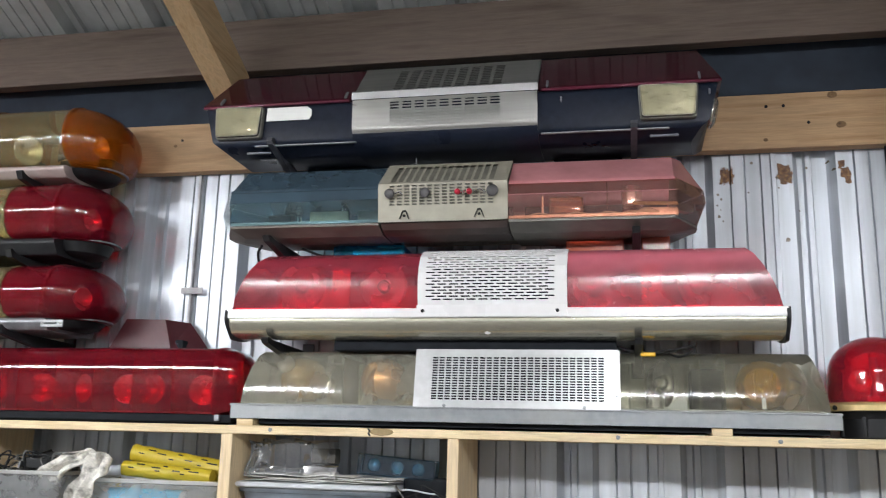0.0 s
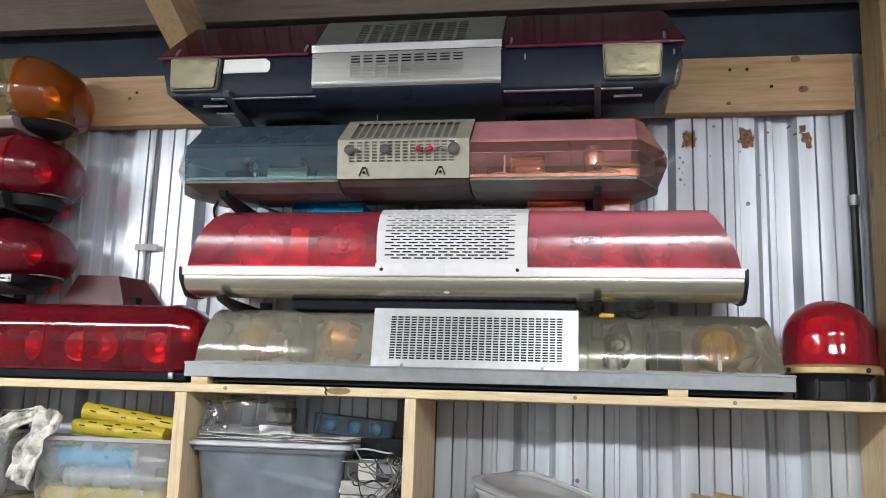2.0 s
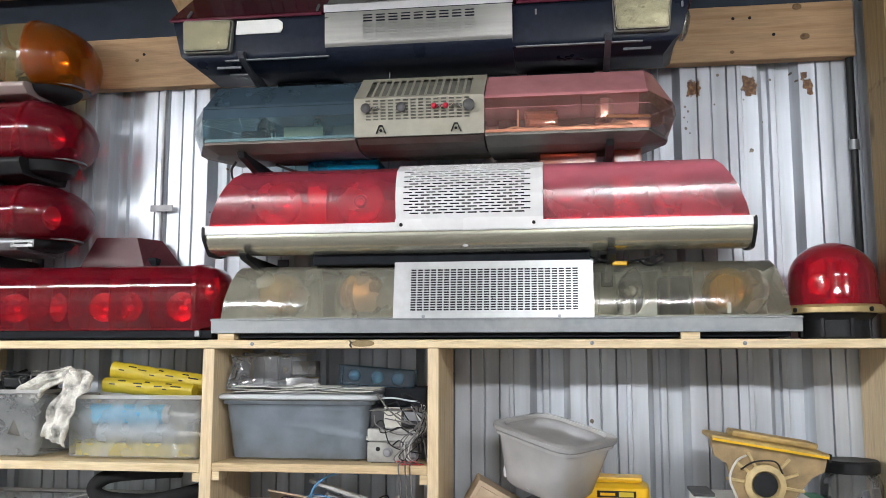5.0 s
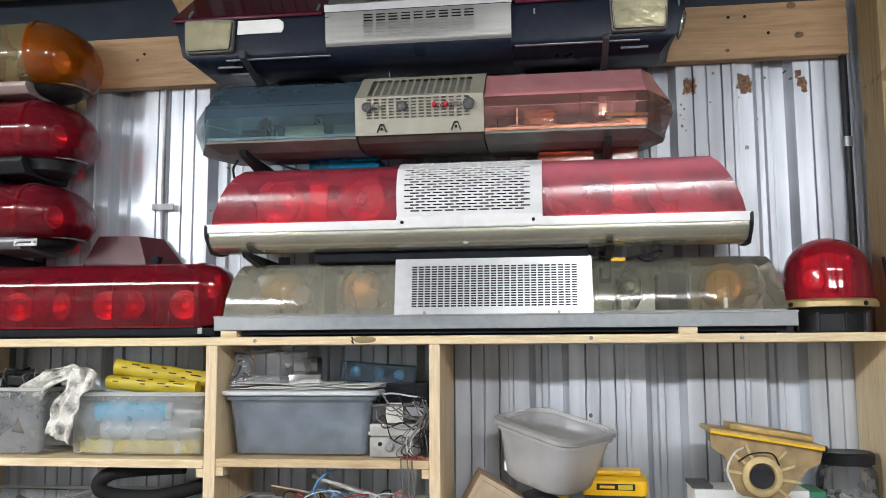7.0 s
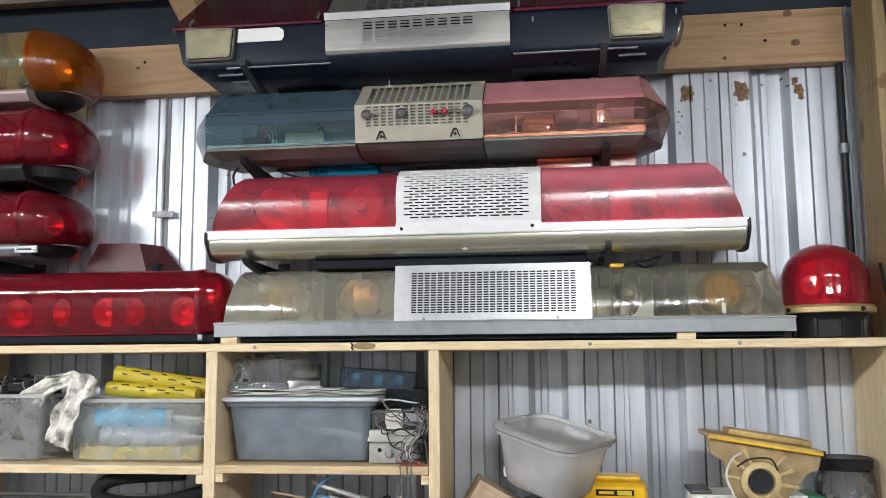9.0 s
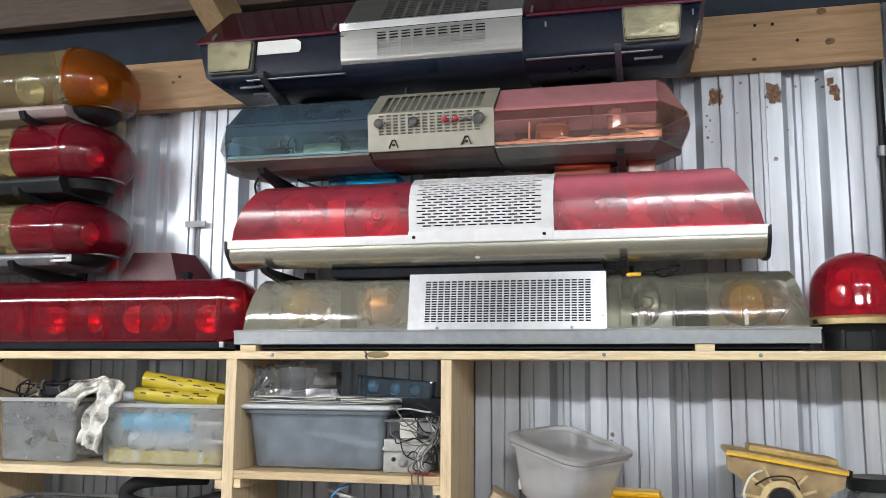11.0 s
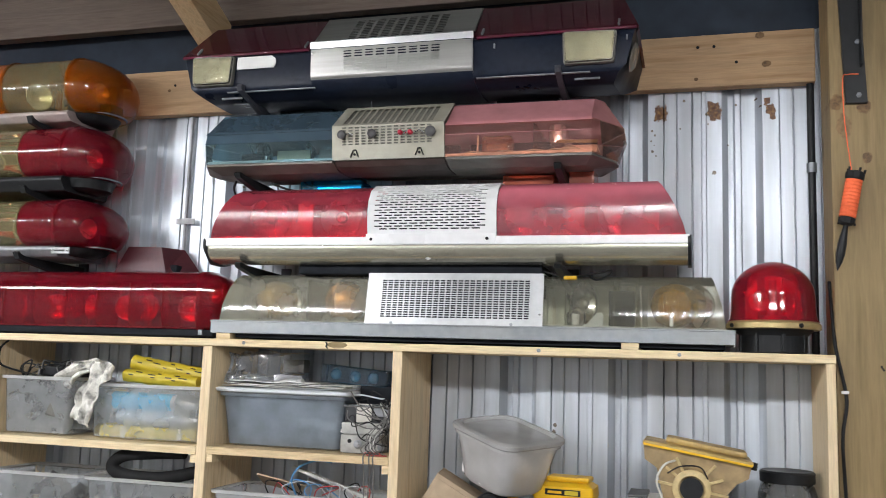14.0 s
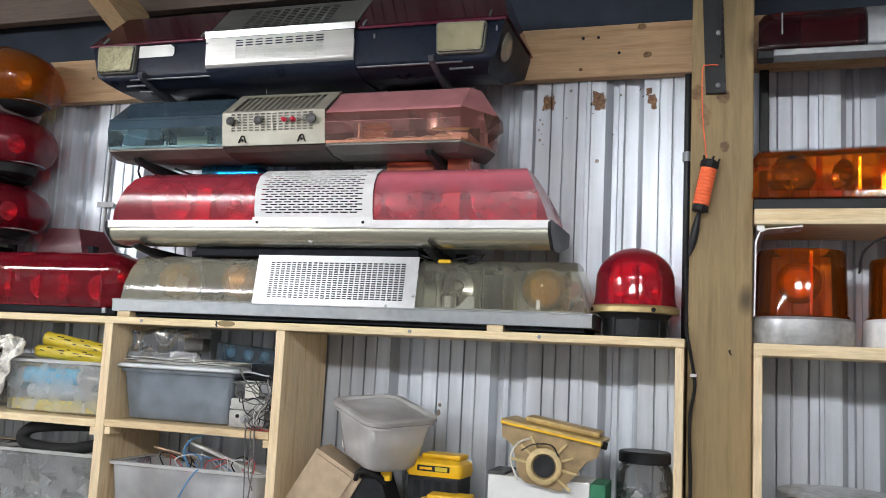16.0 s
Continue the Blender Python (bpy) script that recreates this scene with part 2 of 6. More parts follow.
DOME_RED = lens("dome_red_lens", (0.97, 0.07, 0.1), (0.93, 0.055, 0.11), 0.19, 0.07, 0.1)
RED_END = lens("dull_red_end", (0.82, 0.05, 0.085), (0.62, 0.03, 0.07), 0.17, 0.09, 0.12)
MAROON_LENS = lens("maroon_lens", (0.3, 0.022, 0.05), (0.15, 0.016, 0.04), 0.25, 0.06, 0.12)
DUSTY_MAROON = lens("dusty_maroon_cover", (0.4, 0.09, 0.11), (0.2, 0.06, 0.075), 0.5, 0.35, 0.2, 1.3)
FADED_RED = lens("faded_red_lens", (0.99, 0.72, 0.63), (0.9, 0.52, 0.46), 0.09, 0.06, 0.08)
FADED_TOP = lens("faded_red_top", (0.9, 0.46, 0.47), (0.88, 0.4, 0.43), 0.58, 0.2, 0.15)
BLUE_LENS = lens("blue_lens", (0.6, 0.78, 0.8), (0.26, 0.4, 0.44), 0.09, 0.08, 0.1)
BLUE_TOP = lens("blue_top", (0.17, 0.33, 0.42), (0.095, 0.15, 0.2), 0.6, 0.15, 0.1)
CYAN_LENS = lens("cyan_lens", (0.03, 0.6, 0.9), (0.01, 0.45, 0.7), 0.08, 0.04, 0.2)
AMBER_LENS = lens("amber_lens", (1.0, 0.44, 0.05), (0.92, 0.27, 0.015), 0.17, 0.06, 0.1)
ORANGE_AMBER = lens("orange_amber_lens", (1.0, 0.42, 0.06), (0.92, 0.22, 0.03), 0.07, 0.05, 0.07)
DARK_MAROON = lens("dark_maroon_lens", (0.22, 0.014, 0.035), (0.05, 0.008, 0.016), 0.2, 0.08, 0.1)
AMBER_BULB = lens("amber_bulb", (1.0, 0.52, 0.0), (0.75, 0.3, 0.0), 0.22, 0.05, 0.1)
CLEAR_LENS = lens("aged_clear_lens", (0.95, 0.94, 0.84), (0.85, 0.83, 0.68), 0.1, 0.06, 0.1, 1.25)
DUSTY_CLEAR = lens("dusty_clear_lens", (0.94, 0.93, 0.82), (0.84, 0.82, 0.68), 0.23, 0.06, 0.1, 1.35)
YELLOWED = lens("yellowed_lens", (0.95, 0.88, 0.58), (0.72, 0.62, 0.32), 0.16, 0.04, 0.12)
CLEAR_PLASTIC = lens("clear_plastic", (0.93, 0.94, 0.95), (0.85, 0.87, 0.9), 0.04, 0.05, 0.12)
FROSTED = lens("frosted_plastic", (0.97, 0.98, 0.99), (0.95, 0.95, 0.96), 0.34, 0.08, 0.12)
TUB_CLEAR = lens("tub_plastic", (0.98, 0.98, 0.99), (1.0, 1.0, 1.0), 0.42, 0.05, 0.08)
UNDER_ORANGE = lens("under_orange", (0.96, 0.33, 0.2), (0.85, 0.26, 0.17), 0.3, 0.1, 0.1)
HEADLAMP = lens("headlamp_glass", (0.98, 0.97, 0.86), (0.8, 0.76, 0.55), 0.02, 0.06, 0.07)



def marks_on(mat, spots, stops, ragged=0.8, tall=1.4, metal=None, square=False):
    """Ragged marks (rust, knots) at the given places: two coordinates and a radius each; square: blocky ones."""
    nt = mat.node_tree
    b = next(n for n in nt.nodes if n.type == "BSDF_PRINCIPLED")
    old = b.inputs["Base Color"].links[0].from_socket
    tc = node(nt, "TexCoord")
    total = None
    for x, z, r in spots:
        mp = node(nt, "Mapping")
        mp.inputs["Location"].default_value = (-x / r, 0, -z / (tall * r))
        mp.inputs["Scale"].default_value = (1 / r, 0, 1 / (tall * r))
        ln = nt.nodes.new("ShaderNodeVectorMath")
        ln.operation = "ABSOLUTE" if square else "LENGTH"
        nt.links.new(tc.outputs["Object"], mp.inputs["Vector"])
        nt.links.new(mp.outputs["Vector"], ln.inputs[0])
        if square:
            sep = nt.nodes.new("ShaderNodeSeparateXYZ")
            mx = nt.nodes.new("ShaderNodeMath")
            mx.operation = "MAXIMUM"
            nt.links.new(ln.outputs["Vector"], sep.inputs[0])
            nt.links.new(sep.outputs["X"], mx.inputs[0])
            nt.links.new(sep.outputs["Z"], mx.inputs[1])
            far = mx.outputs[0]
        else:
            far = ln.outputs["Value"]
        if total is None:
            total = far
        else:
            mn = nt.nodes.new("ShaderNodeMath")
            mn.operation = "MINIMUM"
            nt.links.new(total, mn.inputs[0])
            nt.links.new(far, mn.inputs[1])
            total = mn.outputs[0]
    wob = nt.nodes.new("ShaderNodeMath")
    wob.operation = "MULTIPLY_ADD"
    nt.links.new(noise_tex(nt, 62, 8), wob.inputs[0])
    wob.inputs[1].default_value = ragged
    nt.links.new(total, wob.inputs[2])
    half = nt.nodes.new("ShaderNodeMath")
    half.operation = "MULTIPLY_ADD"
    half.inputs[1].default_value = 0.5
    half.inputs[2].default_value = 0.2 - 0.25 * ragged
    nt.links.new(wob.outputs[0], half.inputs[0])
    mask = ramp(nt, half.outputs[0], [(0.0, grey(1)), (0.6, grey(0.95)), (0.7, grey(0))])
    mix = nt.nodes.new("ShaderNodeMix")
    mix.data_type = "RGBA"
    nt.links.new(mask, mix.inputs[0])
    nt.links.new(old, mix.inputs[6])
    nt.links.new(ramp(nt, noise_tex(nt, 120, 4), stops), mix.inputs[7])
    nt.links.new(mix.outputs[2], b.inputs["Base Color"])
    if metal is not None:
        mm = nt.nodes.new("ShaderNodeMath")
        mm.operation = "MULTIPLY_ADD"
        nt.links.new(mask, mm.inputs[0])
        mm.inputs[1].default_value, mm.inputs[2].default_value = -metal, metal
        nt.links.new(mm.outputs[0], b.inputs["Metallic"])


RUSTY = [(0.3, (0.07, 0.024, 0.006)), (0.5, (0.13, 0.05, 0.01)), (0.72, (0.28, 0.14, 0.03))]
marks_on(SHEET, [(0.25, 2.214, 0.017), (0.385, 2.222, 0.016), (0.389, 2.205, 0.013), (0.516, 2.234, 0.008), (0.523, 2.215, 0.012), (0.528, 2.196, 0.008)], RUSTY, ragged=1.5, tall=1.25, metal=0.3, square=True)
marks_on(SHEET, [(0.228, 2.168, 0.003), (0.235, 2.155, 0.0035), (0.226, 2.14, 0.003), (0.233, 2.128, 0.0025), (0.229, 2.112, 0.003), (0.238, 2.1, 0.002), (0.366, 2.205, 0.003), (0.37, 2.18, 0.003), (0.5, 2.225, 0.003), (0.31, 2.245, 0.004), (0.44, 2.235, 0.005), (0.49, 2.25, 0.004), (0.385, 2.05, 0.005), (0.3, 2.17, 0.0022), (0.42, 2.13, 0.0022), (-0.02, 1.37, 0.006), (-0.018, 1.39, 0.004), (-1.02, 1.93, 0.003), (-1.1, 1.87, 0.0025), (-0.98, 2.05, 0.0025)], [(0.3, (0.1, 0.08, 0.06)), (0.7, (0.24, 0.2, 0.16))], ragged=3.0, tall=1.2)
KNOT = [(0.3, (0.07, 0.035, 0.014)), (0.7, (0.22, 0.125, 0.05))]
marks_on(POST_WOOD, [(0.644, 2.155, 0.014), (0.702, 2.142, 0.015), (0.706, 2.024, 0.011)], KNOT, ragged=1.1)
marks_on(POST_WOOD, [(0.66, 2.098, 0.017)], [(0.3, (0.16, 0.09, 0.04)), (0.7, (0.26, 0.16, 0.075))], ragged=1.0, tall=1.8)
marks_on(GIRT_WOOD, [(0.512, 2.322, 0.012), (0.497, 2.398, 0.012), (0.34, 2.29, 0.006), (-1.22, 2.345, 0.006)], KNOT, tall=0.8)

# ---- structure ----
WALL_Y, PITCH, RIB0 = 2.168, 0.286, 0.17


def ribbed_profile(x0, x1):
    """Inside of a ribbed sheet: broad recessed ribs, two small ridges between."""
    pts = []
    k0, k1 = math.floor((x0 - RIB0) / PITCH) - 1, math.ceil((x1 - RIB0) / PITCH) + 1
    one = [(-0.052, 0), (-0.036, 0.034), (-0.022, 0.034), (-0.018, 0.022), (-0.006, 0.022), (-0.002, 0.034), (0.032, 0.034), (0.048, 0)]
    one += [(0.0855, 0), (0.087, 0.014), (0.0895, 0.014), (0.091, 0), (0.119, 0), (0.121, 0.006), (0.123, 0.006), (0.125, 0)]
    one += [(0.1575, 0), (0.159, 0.014), (0.1615, 0.014), (0.163, 0), (0.183, 0), (0.185, -0.007), (0.194, -0.007), (0.196, 0)]
    for k in range(k0, k1 + 1):
        pts += [(RIB0 + k * PITCH + dx * PITCH / 0.286, dy) for dx, dy in one]
    return [(x, dy) for x, dy in pts if x0 <= x <= x1]


def ribbed_sheet(x0, x1, z0, z1):
    pts = ribbed_profile(x0, x1)
    return loft([[(x, WALL_Y + dy, z) for x, dy in pts] for z in (z0, z1)], None, False, False)


wall = structure("wall_north", ribbed_sheet(-5.4, 3.2, 0, 2.42), SHEET, "ribbed galvanised metal wall sheeting with rust spots", "wall")
thick(wall, 0.0012)
structure("wall_north_backing", box(-5.4, 3.2, 2.225, 2.26, 0, 3.4), DARK_LINING, "dark lining behind the sheeting", "wall")
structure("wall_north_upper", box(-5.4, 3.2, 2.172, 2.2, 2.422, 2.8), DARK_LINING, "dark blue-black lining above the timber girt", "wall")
structure("floor", box(-5.4, 3.2, -3.6, 2.26, -0.1, 0), CONCRETE, "bare grey concrete shed floor", "floor")
# Unseen walls added round the aisle; bright upper south wall fills, darker parts reflect less.
structure("wall_west", box(-5.5, -5.4, -3.6, 2.26, 0, 5.2), BOUNCE_DIM, "unseen plain wall added to bounce light", "wall")
structure("wall_east", box(3.2, 3.3, -3.6, 2.26, 0, 5.2), BOUNCE_DIM, "unseen plain wall added to bounce light", "wall")
structure("wall_south", box(-5.5, 3.3, -3.7, -3.6, 1.25, 5.3), BOUNCE_BRIGHT, "unseen plain wall added to bounce light", "wall")
structure("wall_south_lower", box(-5.5, 3.3, -3.72, -3.59, 0, 1.25), BOUNCE_DIM, "unseen lower wall, kept darker to dim reflections", "wall")
SLOPE = 0.433


def roof_z(y):
    return 2.70 + SLOPE * (2.12 - y)


bm = bmesh.new()
pts = ribbed_profile(-5.4, 3.2)
loft([[(x, y, roof_z(y) + dy) for x, dy in pts] for y in (2.26, -3.65)], bm, False, False)
thick(structure("ceiling", bm, ROOF_SHEET, "pale ribbed metal roof sheeting seen from below", "ceiling"), 0.002)
structure("roof_lining", loft([[(-5.5, y, roof_z(y) + d) for y, d in ((2.26, 0.05), (-3.7, 0.05), (-3.7, 0.09), (2.26, 0.09))], [(3.3, y, roof_z(y) + d) for y, d in ((2.26, 0.05), (-3.7, 0.05), (-3.7, 0.09), (2.26, 0.09))]]), DARK_LINING, "dark roof lining", "roof")

girt = thing("girt", (-0.4, 2.14, 2.34), "horizontal pine girt board with knots and nails", "beam", "", "structure")
part("board", box(-5.4, 0.628, 2.128, 2.164, 2.268, 2.408, 0.003), GIRT_WOOD, girt)
part("board", box(0.772, 3.2, 2.128, 2.164, 2.268, 2.408, 0.003), GIRT_WOOD, girt)
structure("header_beam", box(-5.4, 3.2, 2.085, 2.125, 2.535, 2.69, 0.003), HEADER_WOOD, "dull weathered timber header under the roof edge", "beam")
for k, x in enumerate((-1.026,)):
    zb = lambda y: 2.45 + SLOPE * (1.985 - y)
    structure("rafter", loft([[(x - 0.033, y, zb(y)), (x + 0.033, y, zb(y)), (x + 0.033, y, zb(y) + 0.11), (x - 0.033, y, zb(y) + 0.11)] for y in (2.08, -2.5)]), RAFTER_WOOD, "sloping pine rafter under the roof sheeting", "beam")
post = structure("post", box(0.631, 0.768, 1.938, 2.075, 0, 3.0, 0.004), POST_WOOD, "square timber post with knots and a crack", "post")

# ---- tube lights over the aisle ----
TUBE = glow("tube_glow", (0.97, 0.98, 1.0), TUBE_POWER)


def ceiling_light(x0, x1):
    ob = thing("ceiling_light", ((x0 + x1) / 2, -0.8, 2.5), "hooded twin-tube light, out of view", "light", "workshop lights")
    hood = [(-1.02, 2.5), (-0.98, 2.56), (-0.62, 2.56), (-0.58, 2.5), (-0.575, 2.5), (-0.615, 2.566), (-0.985, 2.566), (-1.025, 2.5)]
    # Unseen hood, added so the header and roof get only part of the light.
    part("hood", extrude_x(hood, x0 - 0.05, x1 + 0.05), WHITE, ob)
    for y in (-0.9, -0.7):
        part("tube", tube([(x0, y, 2.497), (x1, y, 2.497)], 0.016, None, 10), TUBE, ob)
    for x in (x0 + 0.2, x1 - 0.2):
        part("chain", tube([(x, -0.8, 2.566), (x, -0.8, roof_z(-0.8))], 0.004, None, 6), STEEL_GREY, ob)


ceiling_light(-4.6, -3.14)
ceiling_light(-3.02, -1.62)
ceiling_light(-0.05, 0.75)
# Extra fixture with no known source, added to light the right bay.
ceiling_light(1.35, 1.8)

# ---- timber shelving ----
SHELF_Z, FRONT, BACK = 1.583, 1.905, 2.162


def shelf_unit():
    ob = thing("shelf_unit", (-0.6, 2.03, 0), "open shelving of bare pine boards against the wall", "shelf")
    part("top_board", box(-2.6, 0.626, FRONT, BACK, 1.564, SHELF_Z, 0.002), PINE, ob)
    part("upright", box(-0.908, -0.880, FRONT, BACK, 0, 1.5635, 0.002), PINE_UP, ob)
    part("upright", box(-0.382, -0.357, FRONT, BACK, 0, 1.5635, 0.002), PINE_UP, ob)
    part("upright", box(0.606, 0.625, FRONT, BACK, 0, 1.5635, 0.002), PINE_UP, ob)
    part("upright", box(-1.60, -1.575, FRONT, BACK, 0, 1.5635, 0.002), PINE_UP, ob)
    part("shelf_board", box(-1.574, -0.909, FRONT, BACK, 1.283, 1.303, 0.002), PINE, ob)
    part("shelf_board", box(-0.879, -0.383, FRONT, BACK, 1.287, 1.306, 0.002), PLY, ob)
    part("shelf_board", box(-1.574, -0.909, FRONT, BACK, 0.98, 1.0, 0.002), PINE, ob)
    part("shelf_board", box(-0.879, -0.383, FRONT, BACK, 0.98, 1.0, 0.002), PINE, ob)
    part("shelf_board", box(-0.356, 0.605, FRONT, BACK, 0.98, 1.0, 0.002), PINE, ob)
    for x0, x1, z in ((-0.927, -0.9085, 1.282), (-0.8795, -0.862, 1.286), (-0.4, -0.3825, 1.286)):
        part("cleat", box(x0, x1, FRONT + 0.004, BACK, z - 0.02, z, 0.001), PINE, ob)
    return ob


shelf_unit()


def shelf_unit_right():
    ob = thing("shelf_unit", (1.3, 2.03, 0), "open pine shelving beyond the post", "shelf")
    part("top_board", box(0.77, 2.2, FRONT, BACK, 1.554, 1.58, 0.002), PINE, ob)
    part("upright", box(0.77, 0.788, FRONT, BACK, 0, 1.5535, 0.002), PINE_UP, ob)
    part("upright", box(2.18, 2.2, FRONT, BACK, 0, 1.5535, 0.002), PINE_UP, ob)
    part("shelf_board", box(0.791, 2.179, FRONT, BACK, 0.98, 1.0, 0.002), PINE, ob)


shelf_unit_right()
upper = thing("wall_shelf", (1.3, 2.03, 1.86), "short pine wall shelf on white brackets", "shelf", "wall shelves")
part("board", box(0.77, 2.2, 1.912, BACK, 1.842, 1.876, 0.002), PINE, upper)
part("bracket", loft([[(x, y, z) for y, z in ((1.925, 1.841), (1.925, 1.829), (2.125, 1.82), (2.145, 1.807), (2.145, 1.64), (2.16, 1.64), (2.16, 1.841))] for x in (0.776, 0.792)]), WHITE, upper)

GLOBE = lens("amber_globe", (1.0, 0.68, 0.1), (0.85, 0.48, 0.03), 0.2, 0.05, 0.1)
FLASH_LENS = lens("flash_lens", (0.98, 0.72, 0.5), (0.85, 0.5, 0.32), 0.15, 0.05, 0.1)
# Mid-dark grey standing in for the half-lit inside of the cream grille.
SLOT_SHADE = surface("slot_shade_grey", (0.17, 0.165, 0.14), 0.7, 0.0, 0.2, 30, 0.1)

# ---- light bars on the brackets ----
def bar_bracket(x, z, y0=1.845, tip=0.03, drop=0.05, w=0.016, steel=None):
    """A slotted-standard arm that carries one end of a bar."""
    ob = thing("shelf_bracket", (x, 2.16, z), "dark steel shelf bracket fixed to the wall", "bracket", "bar brackets")
    arm = [(y0 - 0.004, z + tip - 0.004), (y0 + 0.003, z + tip), (y0 + 0.01, z + min(tip, 0.006)), (y0 + 0.03, z), (2.155, z - 0.004), (2.155, z - drop), (2.135, z - drop), (y0 + 0.04, z - 0.016), (y0 + 0.006, z - 0.01)]
    if tip > 0.03:
        arm = [(y0 - 0.003, z + tip - 0.01), (y0, z + tip - 0.002), (y0 + 0.008, z + tip), (2.0, z), (2.155, z - 0.004), (2.155, z - drop), (1.965, z - 0.017), (y0 + 0.002, z + tip - 0.018)]
    part("arm", loft([[(x + dx, y, zz) for y, zz in arm] for dx in (-w / 2, w / 2)]), steel or BLACK, ob)
    part("plate", box(x - 0.015, x + 0.015, 2.156, 2.1675, z - 0.06, z + 0.02, 0.001), BRACKET, ob)


def ends_loft(profile, x0, x1, inset):
    """An extruded bar whose ends round off: inset(y, z) metres in from each end."""
    left = [[(x0 + inset(y, z), y, z) for y, z in profile]]
    right = [[(x1 - inset(y, z), y, z) for y, z in profile]]
    return loft(left + right)


def rotator(parent, x, y, z, r=0.045, face=0.0, bulb=None, bowl=BOWL):
    """A lamp in a polished bowl on a small stand; face: degrees turned from the aisle."""
    m = pose(0, 0, 0, 90, 0, face)
    ob = part("reflector", revolve([(0.008, -0.7 * r), (0.45 * r, -0.6 * r), (0.8 * r, -0.3 * r), (r, 0), (1.06 * r, 0.004), (0.94 * r, 0), (0.74 * r, -0.26 * r), (0.4 * r, -0.52 * r), (0.005, -0.6 * r)], (x, y, z), None, 24, m), bowl, parent, "", 50)
    if bulb:
        part("bulb", revolve([(0.002, -0.5 * r), (0.16 * r, -0.45 * r), (0.3 * r, -0.15 * r), (0.28 * r, 0.1 * r), (0.12 * r, 0.25 * r), (0.002, 0.28 * r)], (x, y, z), None, 14, m), bulb, ob, "", 60)
    return ob


BULB = lens("bulb_glass", (0.97, 0.97, 0.95), (0.8, 0.8, 0.78), 0.08, 0.03, 0.05)

BEZEL = surface("dull_bezel", (0.2, 0.195, 0.17), 0.4, 0.3, 0.15, 40, 0.1)
LIP = surface("maroon_lip", (0.1, 0.012, 0.03), 0.12, 0, 0.1, 40, 0.02)
DISH = surface("yellowed_dish", (0.84, 0.81, 0.7), 0.18, 0.8, 0.12, 32, 1.2, (0.5, 0.45, 0.3), 0.5)

ARMS = (-0.805, 0.026)

# bar one: maroon lenses over a dark front
def bar_maroon():
    ob = thing("light_bar", (-0.385, 1.98, 2.19), "emergency light bar with maroon lenses, navy front and silver middle", "light bar", "wall light bars")
    body = rounded([(1.838, 2.229), (1.832, 2.326), (2.13, 2.326), (2.13, 2.27), (2.02, 2.222), (1.9, 2.214)], 0.012)
    def inset(y, z):
        return 0.008 + 0.024 * (2.326 - z) / 0.1 + 0.022 * max(0, 2.24 - z) / 0.02
    part("housing", ends_loft(body, -0.985, 0.212, inset), NAVY, ob, "navy plastic housing", 35)
    top = rounded([(1.829, 2.3275), (1.93, 2.445), (2.05, 2.447), (2.135, 2.3275)], 0.012)
    def side(x0, x1, left):
        rings = []
        for s in ((0, 1) if left else (1, 0)):
            rings.append([((x0 if left else x1) + (1 if left else -1) * (0.004 + 0.044 * (z - 2.3275) / 0.118) if s == 0 else (x1 if left else x0), y, z) for y, z in top])
        return loft(rings)
    for x0, x1, left in ((-0.99, -0.609, True), (-0.181, 0.216, False)):
        ln = part("lens", side(x0, x1, left), MAROON_LENS, ob, "dull maroon lens", 35)
        a, b = (x0 + 0.05, x1 - 0.02) if left else (x0 + 0.02, x1 - 0.05)
        for x in (a, b):
            part("clip", box(x - 0.0025, x + 0.0025, 1.829, 1.834, 2.334, 2.362, 0.001, None, Matrix.Translation((0, 1.83, 2.335)) @ pose(0, 0, 0, -42) @ Matrix.Translation((0, -1.83, -2.335))), ALLOY, ln)
        part("lip", box(x0 + 0.008, x1 - 0.008, 1.8235, 1.833, 2.3205, 2.3275, 0.003, None, None, 3), LIP, ob, "glossy pinkish lens lip", 50)
    for x in (-0.87, -0.72, -0.1, 0.1):
        rotator(ob, x, 2.0, 2.375, 0.04, 20, BULB)
    mid = [(1.8275, 2.258), (1.8235, 2.322), (1.825, 2.332), (1.928, 2.443), (2.052, 2.445), (2.138, 2.33), (2.138, 2.3)]
    # silver middle: perforated front and slope, plain rest
    X0, X1 = -0.608, -0.182
    def strip(a, b, bands):
        return sheet_with_holes(lambda u, v: (X0 + (X1 - X0) * u, a[0] + (b[0] - a[0]) * v, a[1] + (b[1] - a[1]) * v), bands)
    cols = [(0.21 + 0.068 * k, 0.21 + 0.068 * k + 0.05) for k in range(9)]
    def rows(v0, v1, n, groups):
        bands, v = [], 0.0
        for k in range(n):
            a = v0 + (v1 - v0) * k / n
            h = (v1 - v0) / n * (0.55 if (k + 1) % groups else 0.45)
            bands += [(v, a, []), (a, a + h, cols)]
            v = a + h
        return bands + [(v, 1.0, [])]
    front = part("cover", strip(mid[0], mid[1], rows(0.08, 0.94, 8, 4)), BRUSHED, ob, "perforated brushed silver cover")
    thick(front, 0.0012)
    slope = part("cover", strip(mid[2], mid[3], rows(0.12, 0.9, 12, 4)), BRUSHED, ob, "perforated brushed silver cover")
    thick(slope, 0.0012)
    part("bright_edge", loft([[(x, y, z) for y, z in ((1.8225, 2.3235), (1.8195, 2.3395), (1.824, 2.344), (1.831, 2.342), (1.831, 2.3235))] for x in (X0 - 0.002, X1 + 0.002)]), CHROME, ob, "bright polished edge")
    part("cover_back", loft([[(x, y, z) for y, z in mid[3:]] for x in (X0, X1)], None, False, False), BRUSHED, ob)
